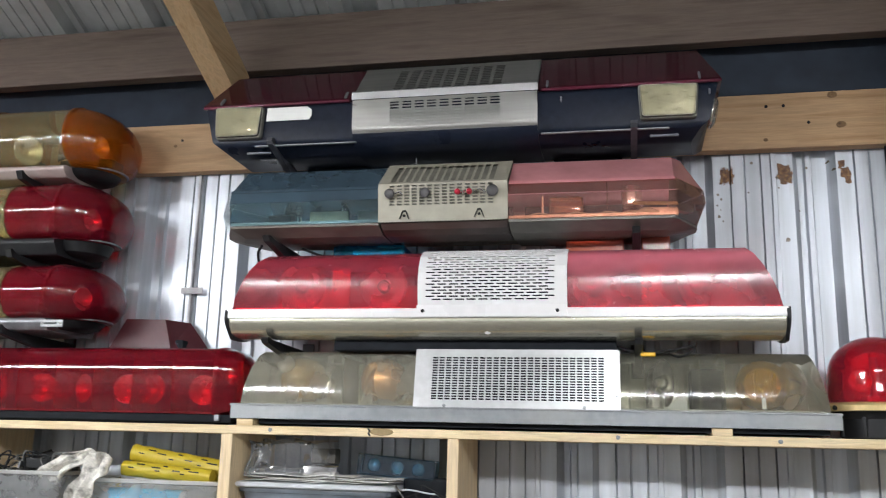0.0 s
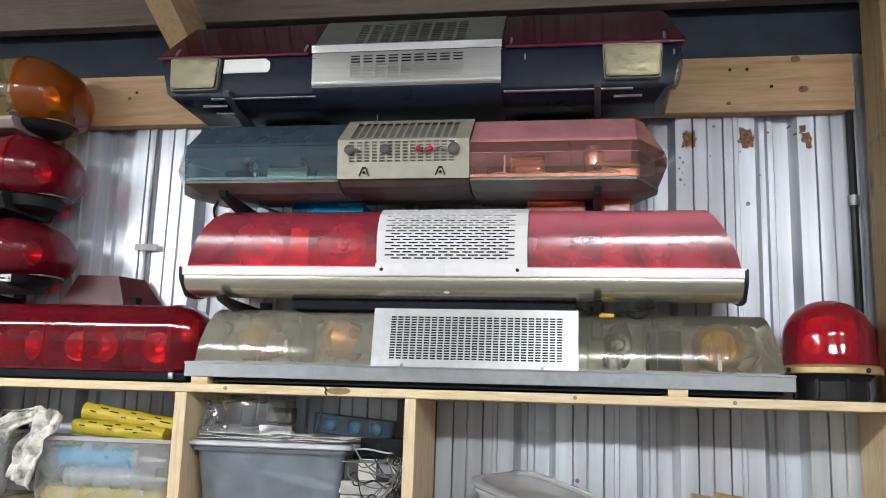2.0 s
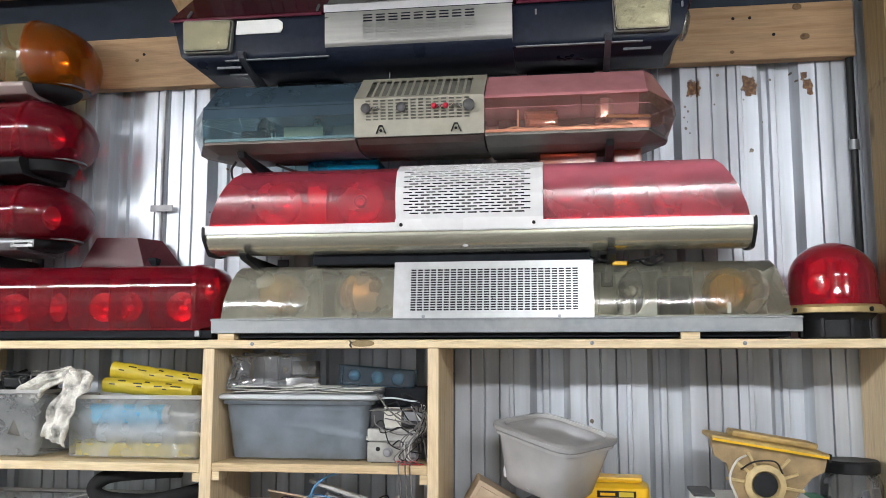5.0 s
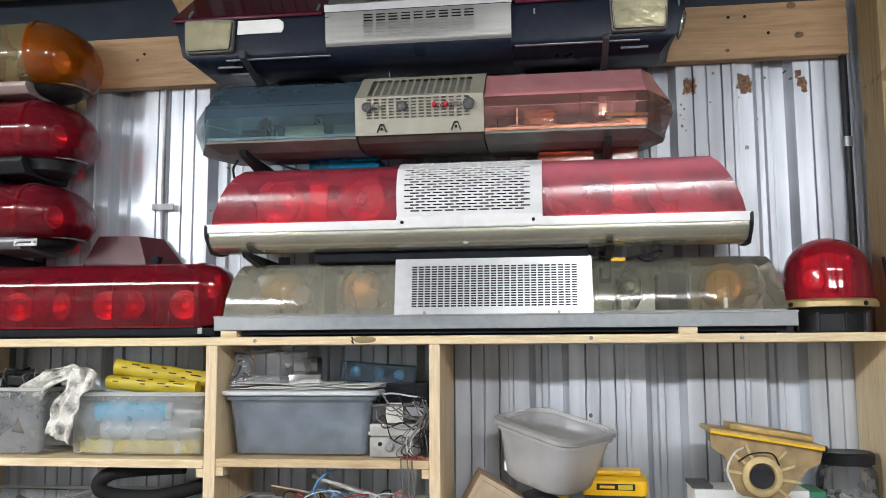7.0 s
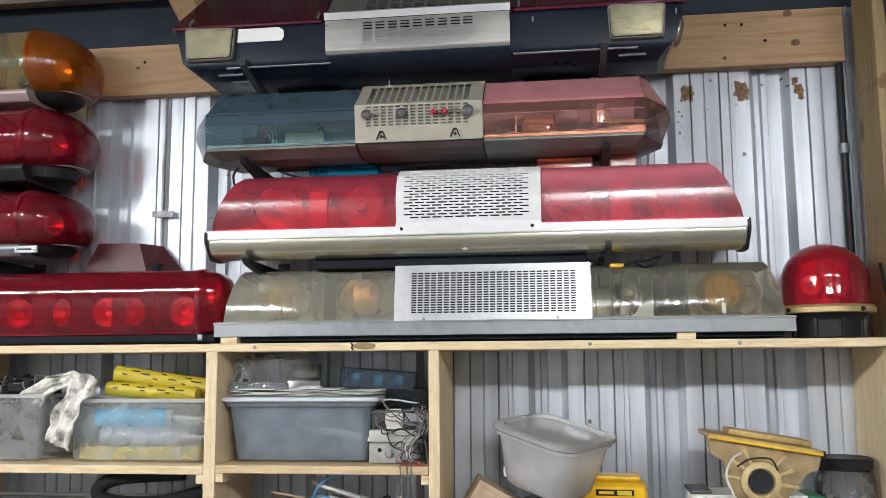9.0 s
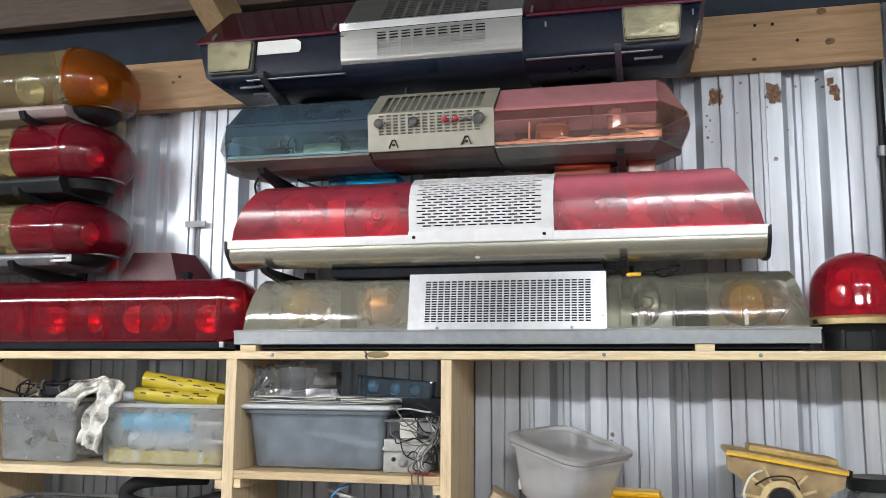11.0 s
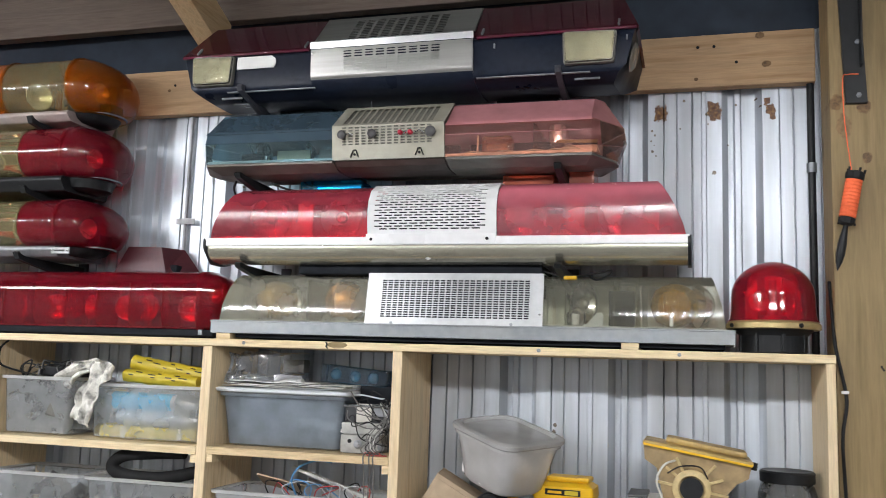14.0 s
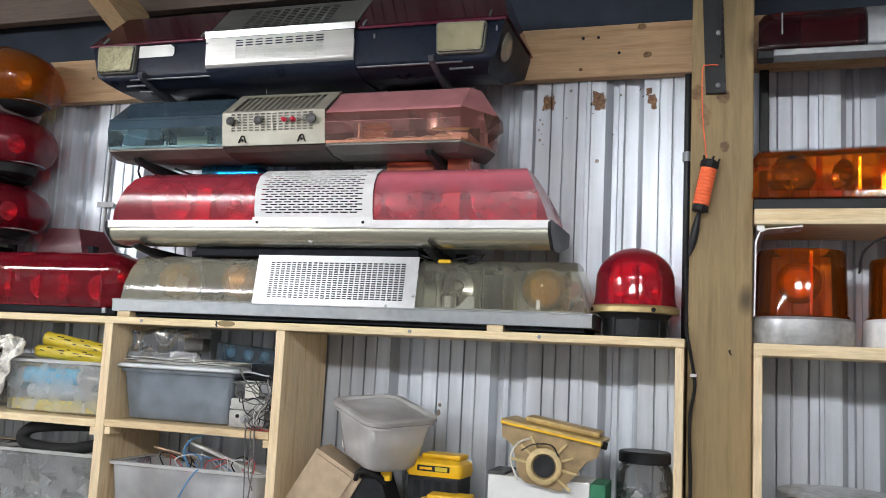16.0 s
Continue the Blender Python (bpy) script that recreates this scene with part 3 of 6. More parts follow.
    part("cover_bottom", loft([[(x, y, z) for y, z in [(1.8275, 2.2575), (1.8283, 2.2525), (1.83, 2.248), (1.8325, 2.244), (1.8325, 2.3)]] for x in (X0, X1)]), BRUSHED, ob, "brushed silver wrap", 40)
    # Curved metal goes on here; navy paints the dark room it reflects.
    part("cover_pan", loft([[(x, y, z) for y, z in [(1.8328, 2.2435), (1.8385, 2.233), (1.848, 2.2245), (1.86, 2.2185), (1.9, 2.2115), (2.0, 2.214), (2.136, 2.265), (2.136, 2.3), (1.8328, 2.3)]] for x in (X0, X1)]), NAVY, ob, "lower silver wrap, navy for its dark reflection", 30)
    for x, y, z in ((-0.85, 1.868, 2.2185), (-0.83, 1.9, 2.2125), (0.09, 1.868, 2.2185)):
        part("slot_trim", box(x - 0.03, x + 0.03, y - 0.002, y + 0.002, z - 0.0015, z + 0.004, 0.0005), BRACKET, ob)
    # Near-black block added so the perforations show as shaded holes.
    part("core", box(X0 + 0.01, X1 - 0.01, 1.865, 2.12, 2.301, 2.365), BLACK_AND_SHADE, ob)
    for x0, x1 in ((-0.945, -0.828), (0.038, 0.16)):
        shape = lambda d, y: [(px, y, pz) for px, pz in rounded([(x0 + d + 0.004, 2.245 + d), (x1 - d - 0.006, 2.245 + d), (x1 - d, 2.316 - d), (x0 + d, 2.319 - d)], 0.008)]
        lamp = part("headlamp", loft([shape(0.0, 1.835), shape(0.0, 1.817), shape(0.004, 1.812)]), HEADLAMP, ob, "yellowed rectangular alley lamp", 40)
        part("bezel", loft([shape(-0.0025, 1.836), shape(-0.0025, 1.8215), shape(-0.0005, 1.8205), shape(-0.0002, 1.836)], None, False), BEZEL, lamp)
        part("dish", loft([shape(0.001, 1.8145), shape(0.005, 1.8205), shape(0.01, 1.8245), shape(0.017, 1.8275), shape(0.025, 1.829), shape(0.032, 1.8295)]), DISH, lamp, "", 50)
        for dx in (-0.012, 0.014):
            part("bulb", revolve([(0.001, 0), (0.007, 0.002), (0.006, 0.009), (0.001, 0.011)], ((x0 + x1) / 2 + dx, 1.8265, 2.272), None, 12, pose(0, 0, 0, 90)), BULB, lamp, "", 60)
    part("sticker", loft([[(x, 1.8325 - 0.004 * (z - 2.29) / 0.03 - d, z) for x, z in ((-0.822, 2.285), (-0.715, 2.285), (-0.709, 2.294), (-0.709, 2.308), (-0.72, 2.316), (-0.818, 2.316))] for d in (0.001, 0.0025)]), STICKER, ob, "blank white sticker")
    part("end_lamp", revolve([(0.034, 0), (0.034, 0.006), (0.024, 0.012), (0.001, 0.014)], (0.1925, 1.893, 2.276), None, 20, pose(0, 0, 0, 0, 102, 0)), BULB, ob, "small yellowed lamp in the end", 50)
    part("end_dish", revolve([(0.036, 0.001), (0.036, 0.003), (0.03, 0.003), (0.02, 0.0015), (0.001, 0.001)], (0.1925, 1.893, 2.276), None, 20, pose(0, 0, 0, 0, 102, 0)), DISH, ob, "", 50)
    for x in (-0.13, 0.185):
        part("clip", box(x - 0.002, x + 0.002, 1.829, 1.836, 2.296, 2.308, 0.001), ALLOY, ob)
    for x0, x1 in ((-0.85, -0.60), (-0.175, 0.1)):
        part("seam_trim", box(x0, x1, 1.838, 1.846, 2.2255, 2.2285, 0.001), ALLOY, ob)
    part("foot", box(-0.78, -0.62, 2.01, 2.05, 2.206, 2.23, 0.003), BLACK_AND_SHADE, ob)
    part("foot", box(-0.16, 0.0, 2.01, 2.05, 2.206, 2.23, 0.003), BLACK_AND_SHADE, ob)
    return ob


bar_maroon()

# bar two: faceted, blue and faded red
def bar_two_colour():
    ob = thing("light_bar", (-0.385, 1.95, 2.02), "faceted light bar with one blue and one faded red lens", "light bar", "wall light bars")
    XL, XR, C0, C1 = -0.892, 0.107, -0.536, -0.245
    def half(sign, xe, xc, z0, z1, f0, f1, b0, b1, tip0, tip1):
        """Lens walls between two levels; sign -1 for the left end."""
        rings = []
        for z, f, b, tip in ((z0, f0, b0, tip0), (z1, f1, b1, tip1)):
            mid = (f + b) / 2
            rings.append([(xc, f, z), (xe, f, z), (xe + sign * tip, mid - 0.02, z), (xe + sign * tip, mid + 0.02, z), (xe, b, z), (xc, b, z)])
        return rings
    for sign, xe, xc, clear, top, name in ((-1, XL, C0 - 0.001, BLUE_LENS, BLUE_TOP, "blue"), (1, XR, C1 + 0.001, FADED_RED, FADED_TOP, "faded red")):
        a = half(sign, xe, xc, 2.032, 2.083, 1.832, 1.8205, 2.075, 2.085, 0.05, 0.07)
        b = half(sign, xe, xc, 2.083, 2.113, 1.8205, 1.828, 2.085, 2.08, 0.07, 0.066)
        c = half(sign, xe - sign * 0.002, xc, 2.113, 2.181, 1.828, 1.905, 2.08, 2.0, 0.066, 0.02)
        part("lens", loft([a[0], a[1]], None, False), clear, ob, name + " faceted clear lens")
        part("lens_band", loft([b[0], b[1]], None, False), clear if sign > 0 else top, ob, name + " upper facet of the lens")
        part("crease", tube([(xc, 1.8203, 2.083), (xe, 1.8203, 2.083)], 0.0009, None, 6), FADED_TOP if sign > 0 else BLUE_TOP, ob)
        part("lens_top", loft([c[0], c[1]], None, False), top, ob, name + " frosted lens top")
        bm = bmesh.new()
        bm.faces.new([bm.verts.new(p) for p in c[1]])
        part("lens_roof", bm, top, ob)
        part("ridge", loft([[(x, 1.8165 + dy, 2.1105 + dz) for dy, dz in ((0.01, 0.004), (0.006, -0.003), (0.016, -0.003))] for x in (xc, xe)]), top, ob)
        part("inner_tray", box(min(xe, xc), max(xe, xc), 1.838, 2.06, 2.034, 2.0405), PEACH_TRAY if sign > 0 else ALLOY, ob)
        tray = [(xc, 1.834), (xe, 1.834), (xe + sign * 0.05, 1.935), (xe + sign * 0.05, 1.975), (xe, 2.075), (xc, 2.075)]
        low_ = [(xc, 1.88), (xe - sign * 0.02, 1.88), (xe, 1.91), (xe, 1.92), (xe - sign * 0.02, 1.945), (xc, 1.945)]
        part("base", loft([[(x, y, 2.0315) for x, y in tray], [(x, y, 2.026) for x, y in tray], [(x, y, 2.012) for x, y in low_]]), GREY_UNDER, ob, "dull grey base tray")
    rotator(ob, -0.79, 1.95, 2.085, 0.03, 75, BULB)
    rotator(ob, -0.66, 1.95, 2.085, 0.03, -70, BULB)
    rotator(ob, 0.02, 1.96, 2.09, 0.036, -60, BULB)
    part("motor", box(-0.83, -0.77, 1.9, 1.98, 2.041, 2.075, 0.004), BLACK_AND_SHADE, ob)
    part("reflector_plate", box(-0.725, -0.63, 1.9, 1.906, 2.042, 2.08, 0.002, None, pose(0, 0, 0)), BEIGE, ob)
    part("reflector_plate", box(-0.61, -0.55, 1.91, 1.916, 2.042, 2.082, 0.002), GREY_UNDER, ob)
    part("bulb", revolve([(0.002, -0.012), (0.009, -0.008), (0.012, 0.0), (0.008, 0.012), (0.001, 0.015)], (-0.745, 1.88, 2.075), None, 16), BULB, ob, "", 60)
    part("bulb_base", revolve([(0.008, 0), (0.008, 0.02), (0.006, 0.022)], (-0.745, 1.88, 2.0405), None, 12), CHROME, ob, "", 40)
    part("back_reflector", box(-0.23, 0.1, 2.02, 2.026, 2.041, 2.11, 0.002), RUSTY_UNDER, ob)
    part("mirror", revolve([(0.019, 0), (0.021, 0.002), (0.023, 0.03), (0.02, 0.046), (0.004, 0.05)], (0.018, 1.905, 2.07), None, 20), BOWL, ob, "", 40)
    fl = part("flasher", box(-0.16, -0.085, 1.85, 1.89, 2.042, 2.086, 0.01, None, None, 3), FLASH_LENS, ob, "small orange flasher head", 40)
    part("flash_tube", tube([(-0.147, 1.866, 2.061), (-0.098, 1.866, 2.061)], 0.009), CHROME, fl)
    part("flasher_post", box(-0.176, -0.172, 1.87, 1.876, 2.041, 2.092, 0.001), PEACH_TRAY, ob)
    part("gear", box(0.045, 0.115, 1.87, 1.98, 2.041, 2.06, 0.003), PEACH_TRAY, ob)
    part("gear_wheel", revolve([(0.028, 0), (0.028, 0.01), (0.024, 0.012), (0.01, 0.02), (0.001, 0.021)], (0.05, 1.88, 2.0405), None, 20), BEIGE, ob, "", 40)
    for z, y in ((2.066, 1.862), (2.073, 1.875)):
        part("rod", tube([(0.02, y, z), (0.115, y + 0.01, z)], 0.0022, None, 8), BRASS, ob)
    for x in (-0.2, -0.12, -0.05, 0.0):
        part("wire", tube(bend([(x, 1.85, 2.043), (x + 0.02, 1.847, 2.046), (x + 0.045, 1.85, 2.043), (x + 0.07, 1.856, 2.045)]), 0.002, None, 6), BEIGE, ob)
    part("partition", box(-0.035, -0.033, 1.86, 2.04, 2.041, 2.12), FADED_RED, ob)
    # middle grille, cream
    def strip(a, b, bands):
        return sheet_with_holes(lambda u, v: (C0 + (C1 - C0) * u, a[0] + (b[0] - a[0]) * v, a[1] + (b[1] - a[1]) * v), bands)
    cols = [(0.09 + 0.0585 * k, 0.09 + 0.0585 * k + 0.04) for k in range(14)]
    bands, v = [(0, 0.42, [])], 0.42
    for k in range(7):
        a = 0.4 + 0.08 * k
        bands += [(v, a + 0.03, []), (a + 0.03, a + 0.078, cols)]
        v = a + 0.078
    bands.append((v, 1.0, []))
    thick(part("grille", strip((1.829, 2.031), (1.817, 2.115), bands), CREAM, ob, "cream pressed grille"), 0.0015)
    thick(part("grille", strip((1.817, 2.115), (1.908, 2.188), [(0, 0.08, []), (0.08, 0.87, cols), (0.87, 1, [])]), CREAM, ob, "cream pressed grille"), 0.0015)
    part("grille_top", loft([[(x, y, z) for y, z in ((1.908, 2.188), (2.0, 2.188), (2.086, 2.115), (2.08, 2.031))] for x in (C0, C1)], None, False, False), CREAM, ob)
    # Added block close under the slots, its grey painting their inner shade.
    part("core", extrude_x([(1.834, 2.031), (1.825, 2.112), (1.912, 2.181), (1.995, 2.181), (2.07, 2.112), (2.07, 2.031)], C0 + 0.006, C1 - 0.006), SLOT_SHADE, ob)
    part("keel", loft([[(x, y, z) for y, z in ((1.836, 2.03), (1.85, 2.018), (1.88, 2.011), (1.945, 2.011), (1.95, 2.03))] for x in (C0 + 0.004, C1 - 0.002)]), RUSTY_UNDER, ob, "rust-brown keel")
    for x, col, r in ((-0.507, KNOB, 0.011), (-0.427, KNOB, 0.011), (-0.277, KNOB, 0.013), (-0.354, RED_PAINT, 0.0065), (-0.328, RED_PAINT, 0.0065)):
        kn = part("knob", revolve([(r * 0.5, 0), (r * 0.5, 0.006), (r, 0.008), (r, 0.013), (r * 0.6, 0.017), (0.001, 0.0175)], (x, 1.8195, 2.091), None, 16, pose(0, 0, 0, 90)), col, ob, "", 40)
    for x0, x1, dz in ((-0.494, -0.478, 0.002), (-0.344, -0.339, -0.004), (-0.316, -0.292, 0.004)):
        part("lever", tube(bend([(x0, 1.812, 2.091), ((x0 + x1) / 2, 1.808, 2.091 + dz), (x1, 1.812, 2.091 - dz)]), 0.0022, None, 8), CHROME, ob, "bright switch lever")
    for x in (-0.475, -0.307):
        part("tab", loft([[(x + dx, 1.8255 - d, 2.036 + dz) for dx, dz in ((-0.0115, 0), (-0.004, 0.019), (0.004, 0.019), (0.0115, 0), (0.0093, 0), (0.0028, 0.0165), (-0.0028, 0.0165), (-0.0093, 0))] for d in (0.0, 0.005)]), RUBBER, ob)
        part("screw", revolve([(0.003, 0), (0.003, 0.003)], (x, 1.824, 2.043), None, 8, pose(0, 0, 0, 90)), RUBBER, ob)
    part("underlight", box(-0.685, -0.51, 1.965, 2.05, 1.986, 2.0115, 0.006), CYAN_LENS, ob, "bright cyan-blue lens below the bar")
    part("underlight", box(-0.13, 0.0, 1.965, 2.05, 1.984, 2.0115, 0.004), UNDER_ORANGE, ob, "salmon orange lens below the bar")
    part("underlight", box(0.038, 0.1, 1.955, 2.05, 1.98, 2.0255, 0.004), UNDER_ORANGE, ob, "brownish red lens below the bar")
    part("strip_reflector", box(-0.64, -0.515, 1.978, 1.984, 1.99, 2.004, 0.002), CHROME, ob)
    part("strip_reflector", box(-0.59, -0.52, 2.02, 2.03, 1.99, 2.005, 0.002), WHITE, ob)
    part("strip_reflector", box(-0.125, -0.04, 2.02, 2.03, 1.99, 2.008, 0.002), BOWL, ob)
    part("antenna", tube([(-0.478, 1.93, 2.188), (-0.478, 1.93, 2.225)], 0.0012), ALLOY, ob)
    return ob


PEACH_TRAY = surface("peach_tray", (0.74, 0.58, 0.43), 0.35, 0.2, 0.25, 40, 0.4, (0.5, 0.25, 0.15), 0.6)
KNOB = surface("dark_knob", (0.07, 0.068, 0.07), 0.35, 0, 0.2, 60, 0.1)
RED_PAINT = surface("red_knob", (0.5, 0.01, 0.04), 0.3, 0, 0.1, 60, 0.05)
bar_two_colour()

# bar three: dusty red with white grille
def bar_red_white():
    ob = thing("light_bar", (-0.287, 1.985, 1.775), "dusty red light bar with a white slotted grille and aluminium rail", "light bar", "wall light bars")
    prof = [(1.876, 1.843), (1.869, 1.87), (1.866, 1.905), (1.871, 1.934), (1.887, 1.959), (1.92, 1.978), (1.985, 1.985), (2.05, 1.975), (2.09, 1.94), (2.108, 1.89), (2.11, 1.843)]
    inset = lambda y, z: 0.004 + 0.068 * ((z - 1.843) / 0.142) ** 1.35
    G0, G1 = -0.449, -0.121
    for x0, x1, side in ((-0.895, G0 - 0.0005, 0), (G1 + 0.0005, 0.32, 1)):
        rings = []
        for k in range(2):
            ring = []
            for y, z in prof:
                if (k == 0) == (side == 0):
                    ring.append(((x0 + inset(y, z)) if side == 0 else (x1 - inset(y, z)), y, z))
                else:
                    ring.append((x1 if side == 0 else x0, y, z))
            rings.append(ring)
        part("lens", loft(rings), PINK_SHEEN_RED if side else DUSTY_RED, ob, "hazy red lens with dust and a painted top highlight", 40)
    # white grille wraps the same curve, a little proud
    prof2 = [(y - 0.004 if y < 1.98 else y + 0.003, z + (0.003 if z > 1.95 else 0)) for y, z in prof]
    lens_len = [0.0]
    for a, b in zip(prof2, prof2[1:]):
        lens_len.append(lens_len[-1] + math.dist(a, b))
    def surf(u, v):
        s = v * lens_len[6]
        k = max(i for i in range(6) if lens_len[i] <= s + 1e-9)
        t = (s - lens_len[k]) / (lens_len[k + 1] - lens_len[k])
        return (G0 + (G1 - G0) * u, prof2[k][0] + t * (prof2[k + 1][0] - prof2[k][0]), prof2[k][1] + t * (prof2[k + 1][1] - prof2[k][1]))
    bands, v = [], 0.0
    n = 28
    for k in range(n):
        a = 0.08 + 0.8 * k / n
        off = 0.0 if k % 2 else 0.04
        holes = [(0.055 + off + 0.08 * j, 0.055 + off + 0.08 * j + 0.062) for j in range(11 if k % 2 else 10)]
        bands += [(v, a, []), (a, a + 0.8 / n * 0.47, holes)]
        v = a + 0.8 / n * 0.47
    bands.append((v, 1.0, []))
    thick(part("grille", sheet_with_holes(surf, bands), WHITE, ob, "white enamel grille with staggered slots"), 0.0012)
    part("grille_back", loft([[(x, y, z) for y, z in prof2[6:]] for x in (G0, G1)], None, False, False), WHITE, ob)
    # Added near-black block: paints the shade seen through the white slots.
    part("core", extrude_x([(1.89, 1.85), (1.895, 1.925), (1.94, 1.965), (2.05, 1.96), (2.09, 1.85)], G0 + 0.006, G1 - 0.006), BLACK_AND_SHADE, ob)
    part("rail", box(-0.898, 0.3235, 1.8605, 1.872, 1.822, 1.8425, 0.0015), WHITE, ob, "bright white rail")
    for x0, x1 in ((G0, G1),):
        part("grille_skirt", box(x0, x1, 1.8585, 1.8605, 1.8235, 1.849), WHITE, ob)
    keel = rounded([(1.866, 1.822), (1.869, 1.806), (1.888, 1.787), (1.925, 1.78), (1.96, 1.782), (2.105, 1.815), (2.112, 1.842), (1.873, 1.842)], 0.012)
    part("body", loft([[(x, y, z) for y, z in keel] for x in (-0.893, 0.319)]), ALLOY_WARM, ob, "satin aluminium extrusion", 45)
    for x0, x1 in ((-0.902, -0.894), (0.3195, 0.3275)):
        part("end_cap", loft([[(x, y, z) for y, z in rounded([(1.859, 1.843), (1.86, 1.815), (1.9, 1.777), (1.955, 1.777), (2.11, 1.81), (2.117, 1.846)], 0.01)] for x in (x0, x1)]), BLACK, ob, "black rubber end cap")
    for x in (G0 + 0.014, G1 - 0.02):
        part("screw", revolve([(0.004, 0), (0.004, 0.002), (0.001, 0.003)], (x, 1.8585, 1.836), None, 10, pose(0, 0, 0, 90)), RUBBER, ob)
    part("plug", revolve([(0.009, 0), (0.009, 0.003), (0.001, 0.004)], (-0.294, 1.884, 1.797), None, 12, pose(0, 0, 0, 125)), WHITE, ob)
    for x, face in ((-0.745, 22), (-0.545, 8), (-0.06, -12), (0.165, -14)):
        rotator(ob, x, 1.93, 1.904, 0.052, face, BULB)
    for x in (-0.655, 0.055):
        part("divider", box(x - 0.02, x + 0.025, 1.94, 1.947, 1.845, 1.955, 0.002), PALE_RED, ob)
    part("floor_plate", box(-0.885, 0.31, 1.88, 2.1, 1.8425, 1.848), ALLOY_WARM, ob)
    part("back_reflector", box(-0.84, 0.25, 2.06, 2.066, 1.8485, 1.93, 0.001), PALE_RED, ob)
    part("mount_box", box(-0.66, -0.02, 1.935, 2.1, 1.757, 1.7815, 0.003), BLACK_AND_SHADE, ob)
    return ob


ALLOY_WARM = surface("satin_aluminium", (0.64, 0.62, 0.52), 0.22, 0.85, 0.06, 30, 0.05, (0.5, 0.46, 0.36), 0.3, (0.1, 1, 1))
PALE_RED = surface("pale_red_divider", (0.7, 0.3, 0.3), 0.4, 0, 0.1, 40, 0.05)
bar_red_white()

# bar four: clear lenses on the shelf
def bar_clear():
    ob = thing("light_bar", (-0.237, 2.02, SHELF_Z), "yellowed clear light bar with perforated metal middle on the shelf", "light bar")
    part("tray", extrude_x([(1.909, 1.599), (1.9085, 1.629), (1.914, 1.633), (2.13, 1.633), (2.13, 1.599)], -0.892, 0.42), ALLOY, ob, "dull aluminium tray")
    part("tray_lip", box(-0.894, 0.422, 1.9065, 1.9095, 1.6275, 1.6315, 0.001), ALLOY, ob)
    for x in (-0.858, 0.19):
        part("block", box(x - 0.02, x + 0.02, 1.915, 2.1, SHELF_Z, 1.5985, 0.001), PINE, ob, "small wooden packing block")
    part("under_rail", box(-0.83, 0.4, 1.93, 2.1, 1.5885, 1.5985), BLACK_AND_SHADE, ob)
    prof = [(1.917, 1.633), (1.919, 1.675), (1.929, 1.715), (1.947, 1.744), (1.972, 1.757), (2.06, 1.757), (2.1, 1.73), (2.12, 1.68), (2.124, 1.633)]
    P0, P1 = -0.463, -0.014
    inset = lambda z: 0.003 + 0.03 * ((z - 1.633) / 0.124) ** 1.5
    for x0, x1, side in ((-0.876, P0 + 0.004, 0), (P1 - 0.004, 0.405, 1)):
        rings = []
        for k in range(2):
            rings.append([((x0 + inset(z)) if k == 0 and side == 0 else (x1 - inset(z)) if k == 1 and side == 1 else (x0, x1)[k], y, z) for y, z in prof])
        part("lens", loft(rings), DUSTY_CLEAR if side == 0 else CLEAR_LENS, ob, "yellowed clear lens", 40)
    bands, v = [], 0.0
    cols = [(0.088 + 0.0338 * k, 0.088 + 0.0338 * k + 0.0258) for k in range(25)]
    for k in range(17):
        a = 0.19 + 0.7 * k / 17
        bands += [(v, a, []), (a, a + 0.7 / 17 * 0.64, cols)]
        v = a + 0.7 / 17 * 0.64
    bands.append((v, 1.0, []))
    thick(part("grille", sheet_with_holes(lambda u, v: (P0 + (P1 - P0) * u, 1.911 + 0.021 * v, 1.622 + 0.138 * v), bands), ALLOY_BRIGHT, ob, "perforated bright aluminium plate"), 0.0012)
    part("grille_top", loft([[(x, y, z) for y, z in ((1.932, 1.76), (2.07, 1.761), (2.128, 1.69), (2.13, 1.634))] for x in (P0, P1)], None, False, False), ALLOY_BRIGHT, ob)
    # Added near-black block that makes the plate's holes read as deep shade.
    part("core", extrude_x([(1.93, 1.635), (1.945, 1.745), (2.06, 1.75), (2.11, 1.635)], P0 + 0.015, P1 - 0.015), BLACK_AND_SHADE, ob)
    for x in (P0 + 0.07, P1 - 0.075):
        part("screw", revolve([(0.004, 0), (0.004, 0.002), (0.001, 0.003)], (x, 1.9125, 1.635), None, 10, pose(0, 0, 0, 90)), STEEL_GREY, ob)
    for x, face, bulb in ((-0.73, 70, AMBER_BULB), (-0.55, 250, AMBER_BULB), (0.075, 62, BULB)):
        rotator(ob, x, 2.02 if x < 0 else 1.985, 1.694, 0.05, face, bulb, BOWL if x < 0 else CHROME)
    for x, face, lensmat in ((-0.76, 70, PALE_AMBER), (-0.56, -70, PEACH), (0.287, 0, GLOBE)):
        part("globe", revolve([(0.014, 0.0), (0.041, 0.01), (0.055, 0.034), (0.057, 0.058), (0.047, 0.086), (0.024, 0.101), (0.001, 0.106)], (x, 2.02, 1.642), None, 24), lensmat, ob, "domed amber rotator globe", 60)
    rotator(ob, 0.345, 2.03, 1.695, 0.05, -70, BULB)
    part("filament_stand", revolve([(0.012, 0), (0.012, 0.012), (0.005, 0.016), (0.004, 0.04), (0.009, 0.052), (0.001, 0.058)], (0.287, 2.02, 1.642), None, 18), CHROME, ob, "", 40)
    part("globe_clip", box(0.277, 0.286, 1.966, 1.968, 1.64, 1.665, 0.001), CHROME, ob)
